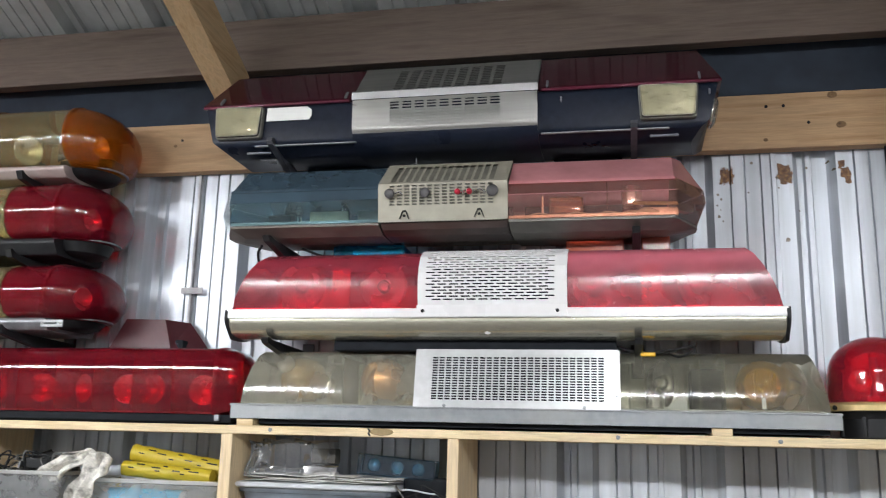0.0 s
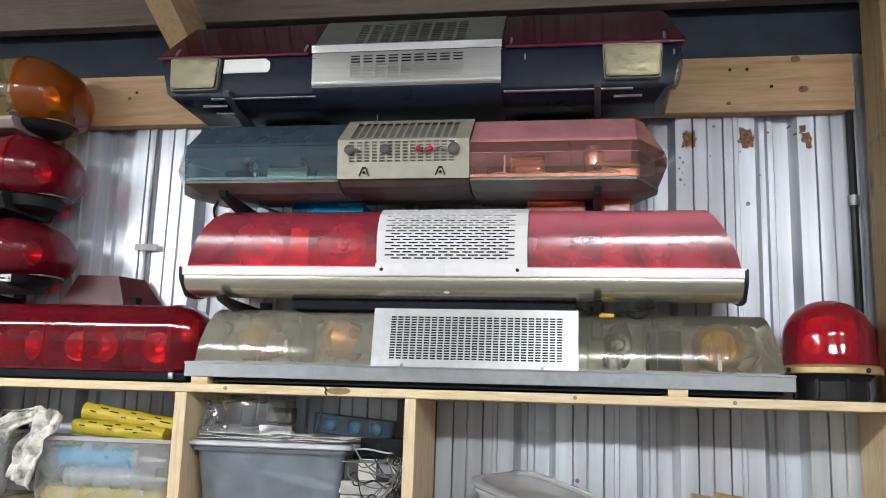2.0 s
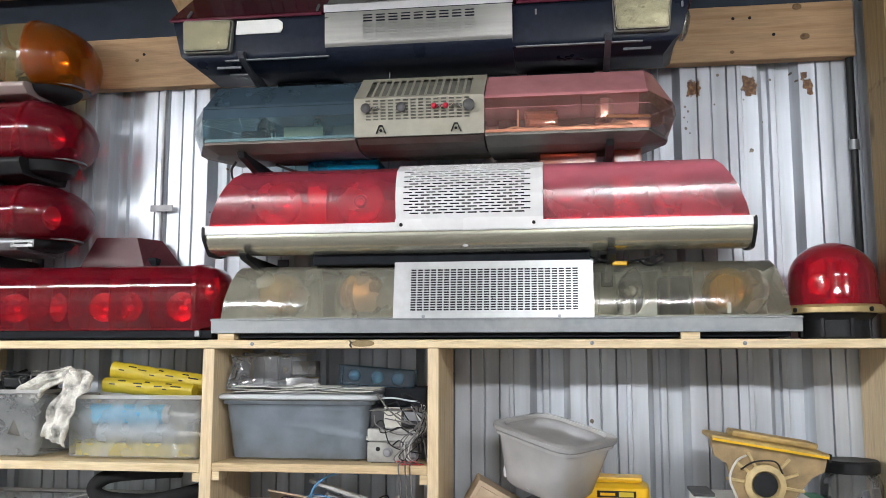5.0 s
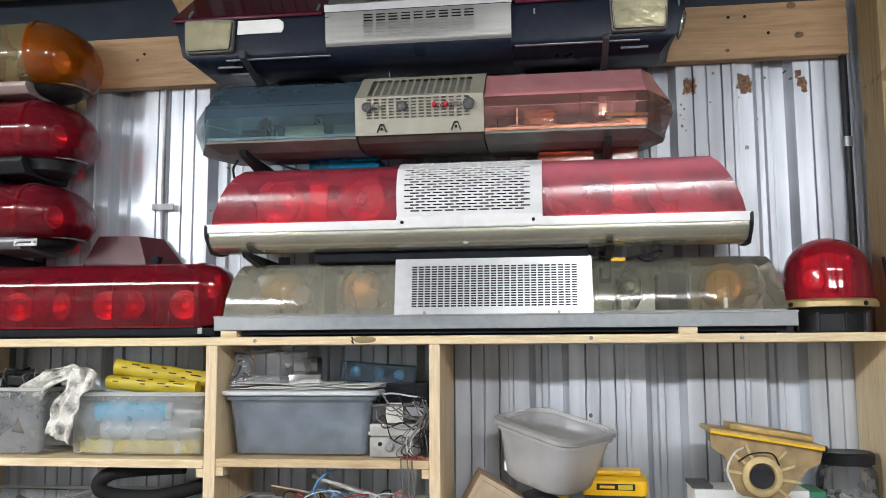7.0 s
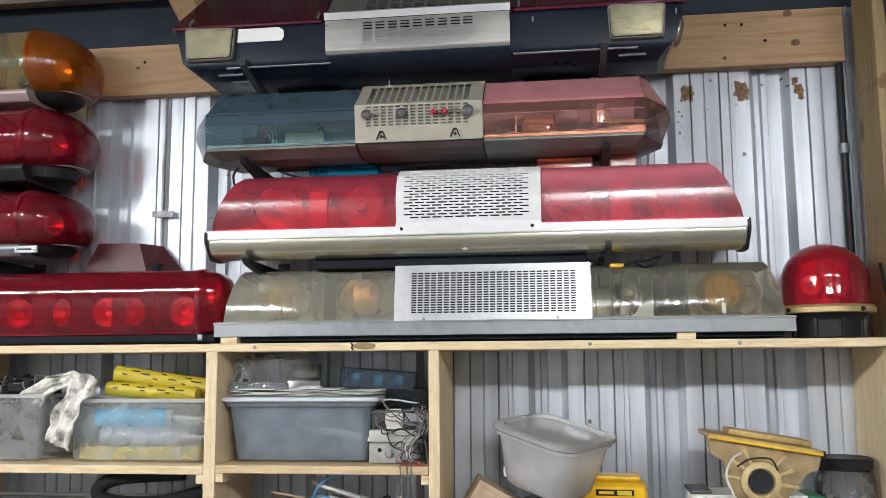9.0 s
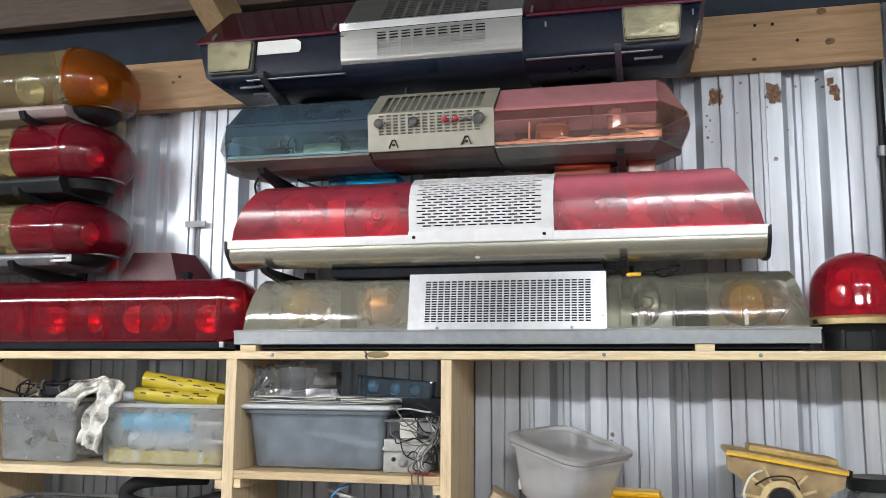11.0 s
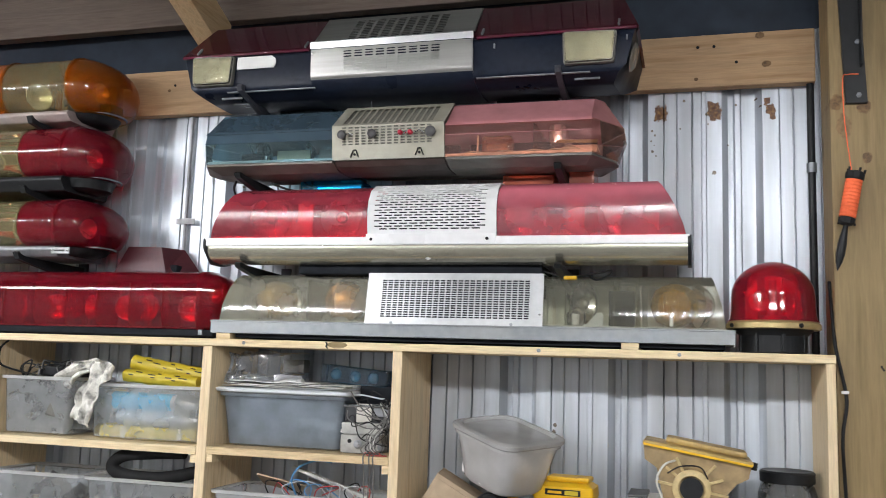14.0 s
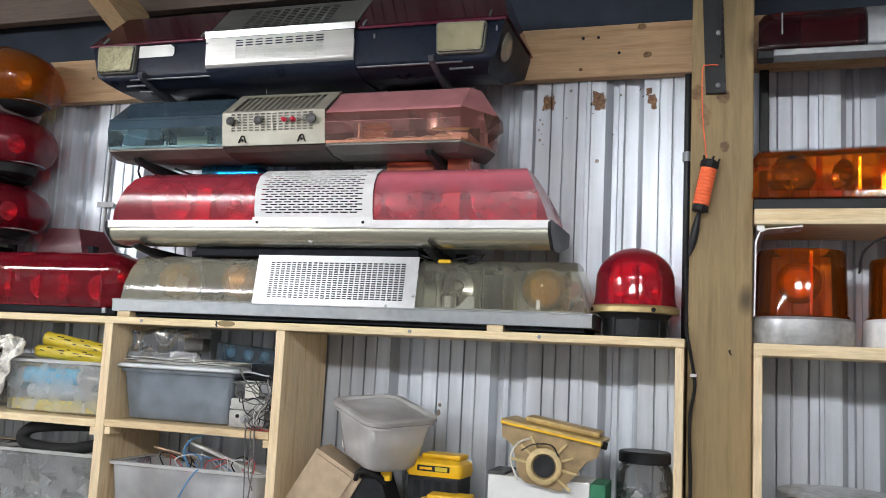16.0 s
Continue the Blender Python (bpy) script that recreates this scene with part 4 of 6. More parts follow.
    part("bracket_plate", loft([[(x, 1.955 + d, z) for x, z in ((0.035, 1.635), (0.125, 1.635), (0.125, 1.668), (0.108, 1.668), (0.085, 1.642))] for d in (0, 0.002)]), ALLOY, ob)
    for x in (-0.635, 0.15, 0.2):
        part("divider", box(x, x + 0.0025, 1.94, 2.09, 1.635, 1.742), CLEAR_LENS, ob)
    part("motor", box(0.135, 0.2, 1.98, 2.06, 1.635, 1.725, 0.004), BLACK_AND_SHADE, ob)
    part("light_stub", revolve([(0.02, 0), (0.024, 0.03), (0.012, 0.045), (0.001, 0.05)], (0.06, 1.96, 1.635), None, 18), CHROME, ob, "", 40)
    part("deck", box(-0.87, 0.4, 1.925, 2.11, 1.6335, 1.636), ALLOY, ob)
    return ob


ALLOY_BRIGHT = surface("bright_aluminium", (0.48, 0.49, 0.5), 0.36, 0.75, 0.06, 60, 0.06, (0.48, 0.48, 0.48), 0.3)
PALE_AMBER = lens("pale_amber_globe", (0.95, 0.72, 0.3), (0.8, 0.5, 0.12), 0.24, 0.1, 0.1)
PEACH = lens("peach_globe", (0.95, 0.62, 0.32), (0.8, 0.44, 0.16), 0.22, 0.1, 0.1)
bar_clear()
for x in ARMS:
    bar_bracket(x, 2.2075, 1.822, 0.036, 0.02, 0.014, BRACKET)
    bar_bracket(x, 2.008, 1.84, 0.004, 0.06)
    bar_bracket(x, 1.7765, 1.872, 0.004, 0.05)

# ---- round-ended bars beyond, and the long red bar ----
def stadium(x0, x1, yc, r, n=10):
    pts = []
    for k in range(n + 1):
        a = -math.pi / 2 + math.pi * k / n
        pts.append((x1 - r + r * math.cos(a), yc + r * math.sin(a)))
    for k in range(n + 1):
        a = math.pi / 2 + math.pi * k / n
        pts.append((x0 + r + r * math.cos(a), yc + r * math.sin(a)))
    return pts


DOME = 0.115


def bar_round(z0, zl, z1, spans, end_mat, label, base_mat, x1=-1.272, x0=-2.3, yc=2.01, r=0.138):
    """Round-ended twin bar: base from z0 to zl, lenses up to z1. spans: (x from, x to, material) between the ends."""
    ob = thing("light_bar", ((x0 + x1) / 2, yc, z0), label, "light bar", "round-ended light bars")
    h = z1 - zl
    side = [(0.05, 0.0), (0.024, 0.08), (0.007, 0.24), (0.0, 0.44), (0.003, 0.6), (0.014, 0.77), (0.034, 0.9), (0.064, 0.975), (0.1, 1.0)]
    cross = [(yc - r + d, zl + h * f) for d, f in side] + [(yc + r - d, zl + h * f) for d, f in reversed(side)]
    for a, b, mat in spans:
        part("lens", extrude_x(cross, a + 0.001, b - 0.001, None, False), mat, ob, "", 40)
        part("seam", extrude_x([(y + (0.003 if y > yc else -0.003), z + 0.002) for y, z in cross], b - 0.004, b + 0.001), mat, ob, "", 40)
    # end dome: half turn of the side profile
    rings = []
    for d, f in side:
        rr = r - d
        reach = DOME * math.sqrt(max(0.06, 1 - ((f - 0.4) / 0.62) ** 2))
        rings.append([(x1 - DOME + reach * math.cos(a), yc + rr * math.sin(a), zl + h * f) for a in [-math.pi / 2 + math.pi * k / 20 for k in range(21)]])
    dome = loft(rings, None, False, False)
    dome.verts.ensure_lookup_table()
    dome.faces.new([v for v in dome.verts][-21:])
    dome.faces.new([v for v in dome.verts][:21])
    part("end_dome", dome, end_mat, ob, "rounded end dome", 50)
    part("dome_rib", extrude_x([(y + (0.004 if y > yc else -0.004), z + 0.003) for y, z in cross], x1 - DOME - 0.004, x1 - DOME + 0.004), end_mat, ob, "", 40)
    part("base", extrude_x(rounded([(yc - r + 0.03, zl - 0.0005), (yc - r + 0.024, zl - 0.012), (yc - r + 0.045, z0), (yc + r - 0.045, z0), (yc + r - 0.03, zl - 0.0005)], 0.006), x0 + 0.1, x1 - r + 0.015), base_mat, ob, "", 40)
    part("base_end", loft([[(x1 - r + 0.016 + max(0.0, rr * math.cos(a)), yc + rr * math.sin(a), z) for a in [-math.pi / 2 + math.pi * k / 12 for k in range(13)]] for rr, z in ((0.05, z0 + 0.008), (0.07, z0 + 0.016), (0.08, zl - 0.0005))]), BLACK, ob, "black base end", 40)
    part("end_cover", loft([[(x, y, zl + h * f) for x, y in stadium(x0, x0 + 2 * r + 0.01, yc, r - d)] for d, f in side]), end_mat, ob, "", 40)
    part("deck", loft([[(x, y, z) for x, y in stadium(x0 + 0.01, x1 - 0.02, yc, r - 0.056)] for z in (zl + 0.0005, zl + 0.004)]), ALLOY, ob)
    for x, face, rr in ((x1 - 0.075, 78, 0.028), (x1 - 0.19, -58, 0.034), (x1 - 0.29, 66, 0.038), (x1 - 0.42, -62, 0.036)):
        rotator(ob, x, yc - 0.04, zl + 0.4 * h, rr, face, None)
        part("motor", box(x - 0.02, x + 0.02, yc - 0.01, yc + 0.05, zl + 0.004, zl + 0.045, 0.004), BLACK_AND_SHADE, ob)
    return ob


BASE_PINK = surface("pinkish_base", (0.42, 0.36, 0.34), 0.4, 0.3, 0.1, 30, 0.05, (0.3, 0.12, 0.1), 0.5)
amber = bar_round(2.196, 2.226, 2.392, [(-2.15, -1.61, AMBER_LENS), (-1.61, -1.387, YELLOWED)], AMBER_LENS, "amber and clear round-ended light bar on brackets", BASE_PINK)
red_a = bar_round(1.992, 2.034, 2.186, [(-2.15, -1.53, YELLOWED), (-1.53, -1.387, RED_LENS)], RED_END, "red and clear round-ended light bar with dark base", BLACK)
red_b = bar_round(1.802, 1.832, 1.972, [(-2.15, -1.51, YELLOWED), (-1.51, -1.387, RED_LENS)], RED_END, "red and yellowed round-ended light bar with maker's plate", STEEL_GREY)
plate = part("maker_plate", box(-1.395, -1.335, 1.885, 1.888, 1.806, 1.824, 0.001), ALLOY, red_b, "small riveted metal maker's plate")
for x in (-1.39, -1.34):
    part("rivet", revolve([(0.003, 0), (0.003, 0.002), (0.001, 0.003)], (x, 1.885, 1.815), None, 8, pose(0, 0, 0, 90)), CHROME, plate)
part("print_bar", box(-1.385, -1.35, 1.8838, 1.8849, 1.813, 1.817), BLACK, plate)
for z in (2.194, 1.99, 1.8):
    bar_bracket(-1.5, z, 1.872, 0.012, 0.05)


def bar_long_red():
    ob = thing("light_bar", (-1.6, 2.0, SHELF_Z), "long glossy red light bar with a black base on the shelf", "light bar")
    prof = [(1.93, 1.607), (1.917, 1.635), (1.9165, 1.7), (1.9185, 1.733), (1.925, 1.75), (1.938, 1.76), (1.96, 1.763), (2.02, 1.763), (2.05, 1.74), (2.06, 1.69), (2.056, 1.607)]
    part("lens", extrude_x(prof, -2.4, -0.945, None, False), RED_LENS, ob, "glossy red lens", 40)
    for k in range(12):
        x = -0.945 - 0.103 * k
        if x > -2.38:
            part("seam", extrude_x([(y + (0.0015 if y > 1.99 else -0.0015), z + 0.001) for y, z in prof], x - 0.0012, x + 0.0012), RED_LENS, ob, "", 40)
    rings = []
    for s, x in ((1.03, -0.945), (1.03, -0.935), (0.96, -0.93), (0.9, -0.905), (0.7, -0.888), (0.35, -0.88)):
        rings.append([(x, 1.99 + (y - 1.99) * s, 1.69 + (z - 1.69) * s) for y, z in prof])
    part("end_cap", loft(rings), RED_LENS, ob, "red end cap with a raised rim", 40)
    part("base", box(-2.4, -0.9, 1.934, 2.06, 1.588, 1.6065, 0.004), BLACK_AND_SHADE, ob, "black base")
    part("foot", box(-2.3, -0.95, 1.95, 2.03, SHELF_Z, 1.588), BLACK_AND_SHADE, ob)
    # Near-black panel added to paint the shade between the reflectors.
    part("back_panel", box(-2.38, -0.955, 2.028, 2.034, 1.608, 1.74, 0.001), BLACK_AND_SHADE, ob)
    part("inner_floor", box(-2.38, -0.955, 1.935, 2.027, 1.608, 1.612), ALLOY, ob)
    part("badge", box(-0.94, -0.928, 1.9265, 1.9335, 1.592, 1.606, 0.001), ALLOY, ob)
    for k, x in enumerate((-1.0, -1.13, -1.2, -1.32, -1.44, -1.55)):
        rotator(ob, x, 1.985, 1.665, 0.034, (-1) ** k * (10 + 5 * k), None)
    rotator(ob, -0.925, 1.985, 1.7, 0.02, -25, None)
    part("mirror", box(-1.07, -1.055, 1.96, 2.02, 1.65, 1.73, 0.002), CHROME, ob)
    return ob


bar_long_red()
trap = thing("beacon_cover", (-1.18, 2.1, SHELF_Z), "dull dark red tapered beacon cover behind the long bar", "beacon cover")
part("shell", loft([[(-1.345, 2.066, 1.584), (-1.055, 2.066, 1.584), (-1.035, 2.16, 1.584), (-1.33, 2.16, 1.584)], [(-1.32, 2.068, 1.775), (-1.145, 2.068, 1.775), (-1.075, 2.15, 1.775), (-1.3, 2.158, 1.775)], [(-1.281, 2.075, 1.852), (-1.17, 2.075, 1.85), (-1.135, 2.145, 1.85), (-1.265, 2.145, 1.855)]]), DUSTY_MAROON, trap, "", 0)
part("inner", box(-1.3, -1.12, 2.085, 2.14, 1.584, 1.8, 0.01), BLACK_AND_SHADE, trap)


def dome_beacon(x, y):
    ob = thing("dome_beacon", (x, y, SHELF_Z), "glossy red dome beacon with a brass ring and black base", "beacon")
    part("base", revolve([(0.066, 0), (0.072, 0.003), (0.073, 0.04), (0.088, 0.055)], (x, y, SHELF_Z), None, 40), BLACK, ob, "black base", 40)
    for a in range(8):
        q = 2 * math.pi * a / 8
        part("rib", box(-0.004, 0.004, -0.077, -0.07, 0.005, 0.05, 0.001, None, Matrix.Translation((x, y, SHELF_Z)) @ pose(0, 0, 0, 0, 0, 45 * a + 12)), BLACK, ob)
    part("ring", revolve([(0.094, 0.055), (0.103, 0.056), (0.1035, 0.067), (0.098, 0.073), (0.09, 0.073)], (x, y, SHELF_Z), None, 48), BRASS, ob, "dull brass clamp ring", 40)
    pr = [(0.1, 0.0735), (0.096, 0.079), (0.0925, 0.095), (0.0915, 0.13)] + [(0.0915 * math.cos(a), 0.132 + 0.081 * math.sin(a)) for a in [k * math.pi / 2 / 9 for k in range(1, 10)]]
    part("dome", revolve(pr, (x, y, SHELF_Z), None, 48), DOME_RED, ob, "glossy red dome", 50)
    for k in range(4):
        a = math.pi / 2 * k + 0.5
        part("screw", revolve([(0.005, 0), (0.005, 0.004), (0.001, 0.005)], (x + 0.1035 * math.sin(a), y - 0.1035 * math.cos(a), SHELF_Z + 0.062), None, 8, pose(0, 0, 0, 90, 0, math.degrees(a))), RUBBER, ob)
    rotator(ob, x - 0.03, y - 0.01, SHELF_Z + 0.12, 0.022, -20, BULB)
    rotator(ob, x + 0.035, y, SHELF_Z + 0.115, 0.024, 60, BULB)
    part("spindle", revolve([(0.03, 0.0735), (0.03, 0.088), (0.01, 0.09), (0.008, 0.17), (0.001, 0.171)], (x, y, SHELF_Z), None, 16), STEEL_GREY, ob)
    return ob


dome_beacon(0.507, 1.995)

# ---- beyond the post ----
def amber_beacon(x, y, z, r, h, hb, base_mat):
    ob = thing("amber_beacon", (x, y, z), "amber cylinder beacon on a round grey metal base", "beacon", "amber beacons")
    part("base", revolve([(r * 1.12, 0), (r * 1.14, 0.004), (r * 1.13, hb - 0.006), (r * 1.06, hb)], (x, y, z), None, 48), base_mat, ob, "", 40)
    part("lens", revolve([(r * 1.04, hb + 0.0005), (r * 1.04, hb + 0.006), (r, hb + 0.008), (r * 0.965, hb + h - 0.01), (r * 0.93, hb + h), (r * 0.3, hb + h + 0.004), (0.001, hb + h + 0.004)], (x, y, z), None, 48), ORANGE_AMBER, ob, "ribbed amber lens", 40)
    rg = r * 0.5
    part("globe", revolve([(max(0.001, rg * math.sin(q)), -rg * math.cos(q)) for q in [math.pi * k / 12 for k in range(13)]], (x - 0.006, y - 0.02, z + hb + h * 0.54), None, 24), GLOBE, ob, "round amber inner globe", 60)
    rotator(ob, x - 0.006, y - 0.015, z + hb + h * 0.52, rg * 0.62, -8, BULB)
    part("lens_seam", box(x + 0.012, x + 0.0155, y - r * 1.005, y - r * 0.99, z + hb + 0.01, z + hb + h - 0.012, 0.0005), ORANGE_AMBER, ob)
    part("deck", revolve([(r, hb + 0.001), (r * 0.9, hb + 0.004)], (x, y, z), None, 32), BLACK_AND_SHADE, ob)
    # Chrome strip added behind the lens to draw the seam's bright line.
    part("strut", box(x + 0.011, x + 0.017, y - r * 0.9, y - r * 0.86, z + hb + 0.005, z + hb + h * 0.95), CHROME, ob)
    return ob


amber_beacon(0.873, 2.01, 1.5805, 0.098, 0.15, 0.06, ZINC)
amber_beacon(1.096, 2.01, 1.5805, 0.085, 0.132, 0.062, WHITE)
ob = thing("amber_bar", (1.2, 1.99, 1.876), "low amber light bar with a black base on a wall shelf", "light bar")
pr = [(1.932, 1.922), (1.934, 1.98), (1.945, 2.01), (1.97, 2.022), (2.05, 2.022), (2.08, 2.0), (2.085, 1.922)]
rings = [[(x, 2.0 + (y - 2.0) * s, 1.922 + (z - 1.922) * s2) for y, z in pr] for x, s, s2 in ((0.768, 0.9, 0.8), (0.782, 1.0, 0.97), (0.81, 1.0, 1.0), (0.93, 1.0, 1.02), (1.0, 1.0, 1.06), (2.0, 1.0, 1.06))]
part("lens", loft(rings), ORANGE_AMBER, ob, "amber lens", 35)
part("lens_rim", box(0.764, 2.0, 1.927, 2.09, 1.9035, 1.9195, 0.002), ORANGE_AMBER, ob)
part("base", box(0.77, 2.0, 1.935, 2.08, 1.8765, 1.903, 0.003), BLACK, ob)
for x, f in ((0.835, -28), (0.865, 20), (0.96, -60), (1.08, 15)):
    rotator(ob, x, 1.985, 1.962, 0.036, f, BULB, CHROME)
part("shade", revolve([(0.03, 0), (0.034, 0.002), (0.02, 0.022), (0.001, 0.024)], (0.85, 1.97, 1.992), None, 20), BLACK_AND_SHADE, ob, "", 40)
part("mirror", box(0.985, 0.992, 1.95, 1.99, 1.925, 1.998, 0.001), BOWL, ob)
for x in (0.9, 1.03):
    part("divider", box(x, x + 0.012, 1.945, 2.06, 1.923, 2.0, 0.001), ORANGE_AMBER, ob)
ob = thing("maroon_bar", (1.3, 2.0, 2.228), "dark maroon light bar on the high shelf", "light bar")
part("tray", box(0.81, 2.0, 1.925, 1.975, 2.2285, 2.244, 0.003), ALLOY, ob)
bar_bracket(1.3, 2.2275, 1.94, 0.0, 0.05)
pr = rounded([(1.93, 2.2445), (1.93, 2.315), (1.965, 2.348), (2.0, 2.35), (2.018, 2.3), (2.018, 2.2445)], 0.012)
part("lens", loft([[(x, 1.975 + (y - 1.975) * s, 2.2445 + (z - 2.2445) * s) for y, z in pr] for x, s in ((0.778, 0.8), (0.79, 0.95), (0.82, 1), (1.0, 1))]), DARK_MAROON, ob, "dark maroon lens", 40)
part("middle", loft([[(x, y, z) for y, z in pr] for x in (1.005, 1.3)]), STEEL_GREY, ob, "grey middle cover", 40)
part("end_foot", box(0.775, 0.815, 1.94, 1.98, 2.2285, 2.256, 0.006), BLACK, ob)
part("lens_clip", box(0.826, 0.829, 1.925, 1.93, 2.28, 2.33, 0.001), ALLOY, ob)
part("red_module", box(0.87, 0.99, 1.96, 1.99, 2.26, 2.33, 0.006), PALE_RED, ob)

# ---- contents of the shelves ----
def noisy(a, s=40.0):
    return noise.noise(Vector(a) * s)


def bin_shell(x0, x1, y0, y1, z0, z1, taper=0.012, wall=0.003, r=0.02, flip=False):
    """An open rectangular plastic box with a rolled rim."""
    def ring(d, z):
        return [(x, y, z) for x, y in rounded([(x0 + d, y0 + d), (x1 - d, y0 + d), (x1 - d, y1 - d), (x0 + d, y1 - d)], r)]
    body = loft([ring(taper + 0.01, z0 + 0.001), ring(taper, z0 + 0.006), ring(0.004, z1 - 0.012), ring(0.004, z1 - 0.009)], None, False)
    body.faces.new([v for v in body.verts][:len(ring(0, 0))])
    rim = loft([ring(0.003, z1 - 0.011), ring(-0.004, z1 - 0.009), ring(-0.005, z1 - 0.001), ring(-0.002, z1), ring(0.003, z1), ring(0.006, z1 - 0.004)], None, False)
    return body, rim


def storage_bin(x0, x1, y0, y1, z0, z1, material, label, **kw):
    ob = thing("storage_bin", ((x0 + x1) / 2, (y0 + y1) / 2, z0), label, "storage bin", "plastic bins")
    body, rim = bin_shell(x0, x1, y0, y1, z0, z1, **kw)
    part("box", body, material, ob, "", 40)
    part("rim", rim, material if material is BIN_GREY else RIM_PLASTIC, ob, "", 40)
    return ob


RIM_PLASTIC = lens("rim_plastic", (0.95, 0.96, 0.97), (0.9, 0.91, 0.92), 0.6, 0.15, 0.1)
BIN_CLEAR = lens("bin_clear", (0.96, 0.97, 0.98), (0.92, 0.95, 0.96), 0.22, 0.08, 0.12)
BIN_GREY = lens("bin_grey", (0.68, 0.74, 0.8), (0.44, 0.5, 0.57), 0.36, 0.1, 0.2)
LID_GREY = surface("lid_grey", (0.58, 0.61, 0.64), 0.4, 0, 0.05, 20, 0.04)
YELLOW = surface("yellow_wrap", (0.56, 0.44, 0.03), 0.4, 0, 0.12, 30, 0.15, (0.35, 0.25, 0.02), 0.5)
YELLOW_TOOL = surface("yellow_plastic", (0.85, 0.5, 0.01), 0.4, 0, 0.06, 40, 0.06, (0.5, 0.3, 0.02), 0.3)
OLD_YELLOW = surface("aged_yellow_plastic", (0.5, 0.34, 0.11), 0.45, 0, 0.25, 45, 0.2, (0.2, 0.13, 0.06), 0.85)
OLD_DULL = surface("dirty_yellow_plastic", (0.34, 0.24, 0.115), 0.55, 0, 0.35, 35, 0.3, (0.17, 0.11, 0.06), 0.95)
OLD_PALE = surface("pale_yellow_plastic", (0.58, 0.45, 0.22), 0.5, 0, 0.2, 45, 0.2, (0.3, 0.2, 0.09), 0.7)
CARD = surface("cardboard", (0.46, 0.35, 0.24), 0.85, 0, 0.1, 40, 0.15)
RAG = surface("white_rag", (0.78, 0.76, 0.7), 0.85, 0, 0.16, 300, 0.5, (0.06, 0.055, 0.05), 1.0)
BLUE_LABEL = surface("blue_label", (0.06, 0.42, 0.68), 0.4, 0, 0.08, 30, 0.03)
CAULK = lens("caulk_tube", (0.8, 0.86, 0.9), (0.75, 0.8, 0.84), 0.6, 0.2, 0.1)
CASE_WHITE = surface("dirty_white_case", (0.55, 0.55, 0.52), 0.5, 0.1, 0.1, 90, 0.2, (0.13, 0.12, 0.11), 0.95)
GREEN = surface("green_card", (0.03, 0.2, 0.1), 0.6, 0, 0.1, 40, 0.1)
WHITE_CARD = surface("white_card", (0.78, 0.79, 0.78), 0.7, 0, 0.05, 30, 0.1)
WIRE_GREY = surface("grey_wire", (0.14, 0.135, 0.13), 0.5, 0, 0.1, 60, 0.1)
WIRE_BLUE = surface("blue_wire", (0.1, 0.28, 0.52), 0.4, 0, 0.1, 60, 0.1)
WIRE_RED = surface("red_wire", (0.5, 0.06, 0.06), 0.4, 0, 0.1, 60, 0.1)
ORANGE_LINE = surface("orange_twine", (0.95, 0.16, 0.055), 0.6, 0, 0.12, 200, 0.4)
JUNK_DARK = surface("dark_parts", (0.05, 0.05, 0.055), 0.5, 0.2, 0.3, 60, 0.2, (0.2, 0.2, 0.2), 0.5)
PAPER = surface("paper", (0.72, 0.7, 0.64), 0.8, 0, 0.05, 30, 0.1)

# left bay
b = storage_bin(-1.568, -1.33, 1.94, 2.13, 1.3035, 1.466, BIN_CLEAR, "clear plastic bin full of dark electrical parts")
rnd = random.Random(4)
ob = thing("parts_heap", (-1.44, 2.03, 1.31), "heap of dark electrical parts inside a clear bin", "parts")
for k in range(16):
    x, y, z = rnd.uniform(-1.52, -1.37), rnd.uniform(1.97, 2.09), rnd.uniform(1.33, 1.45)
    s = rnd.uniform(0.015, 0.035)
    part("component", box(-s, s, -s * 0.7, s * 0.7, -s * 0.6, s * 0.6, 0.003, None, pose(x, y, z, rnd.uniform(-40, 40), rnd.uniform(-40, 40), rnd.uniform(0, 180))), rnd.choice((JUNK_DARK, JUNK_DARK, BLACK, GREY_UNDER, RUBBER)), ob)
part("component", box(-0.05, 0.05, -0.03, 0.03, -0.012, 0.012, 0.003, None, pose(-1.4, 2.0, 1.482, 4, 3, 8)), BLACK, ob)
part("component", box(-0.04, 0.04, -0.02, 0.02, -0.01, 0.01, 0.003, None, pose(-1.49, 1.99, 1.478, -6, 4, -20)), CHROME, ob)
for k in range(9):
    s = rnd.uniform(0.012, 0.026)
    part("component", box(-s * 1.5, s * 1.5, -s * 0.7, s * 0.7, -s * 0.45, s * 0.45, 0.002, None, pose(rnd.uniform(-1.5, -1.33), rnd.uniform(1.99, 2.08), rnd.uniform(1.468, 1.498), rnd.uniform(-25, 25), rnd.uniform(-25, 25), rnd.uniform(0, 180))), rnd.choice((JUNK_DARK, BLACK, RUBBER)), ob)
for k in range(14):
    x = rnd.uniform(-1.54, -1.36)
    part("cable", tube(bend([(x, 1.98, 1.44), (x + rnd.uniform(-0.04, 0.04), 1.97, 1.49 + rnd.uniform(0, 0.02)), (x + rnd.uniform(-0.08, 0.08), 2.0, 1.485), (x + rnd.uniform(-0.1, 0.1), 2.04, 1.45)]), 0.0022, None, 6), rnd.choice((RUBBER, BLACK, WIRE_GREY)), ob)
part("cable", tube(bend([(-1.565, 1.95, 1.5635), (-1.568, 1.925, 1.54), (-1.57, 1.93, 1.5), (-1.55, 1.945, 1.485), (-1.5, 1.97, 1.47)]), 0.003, None, 6), RUBBER, ob)

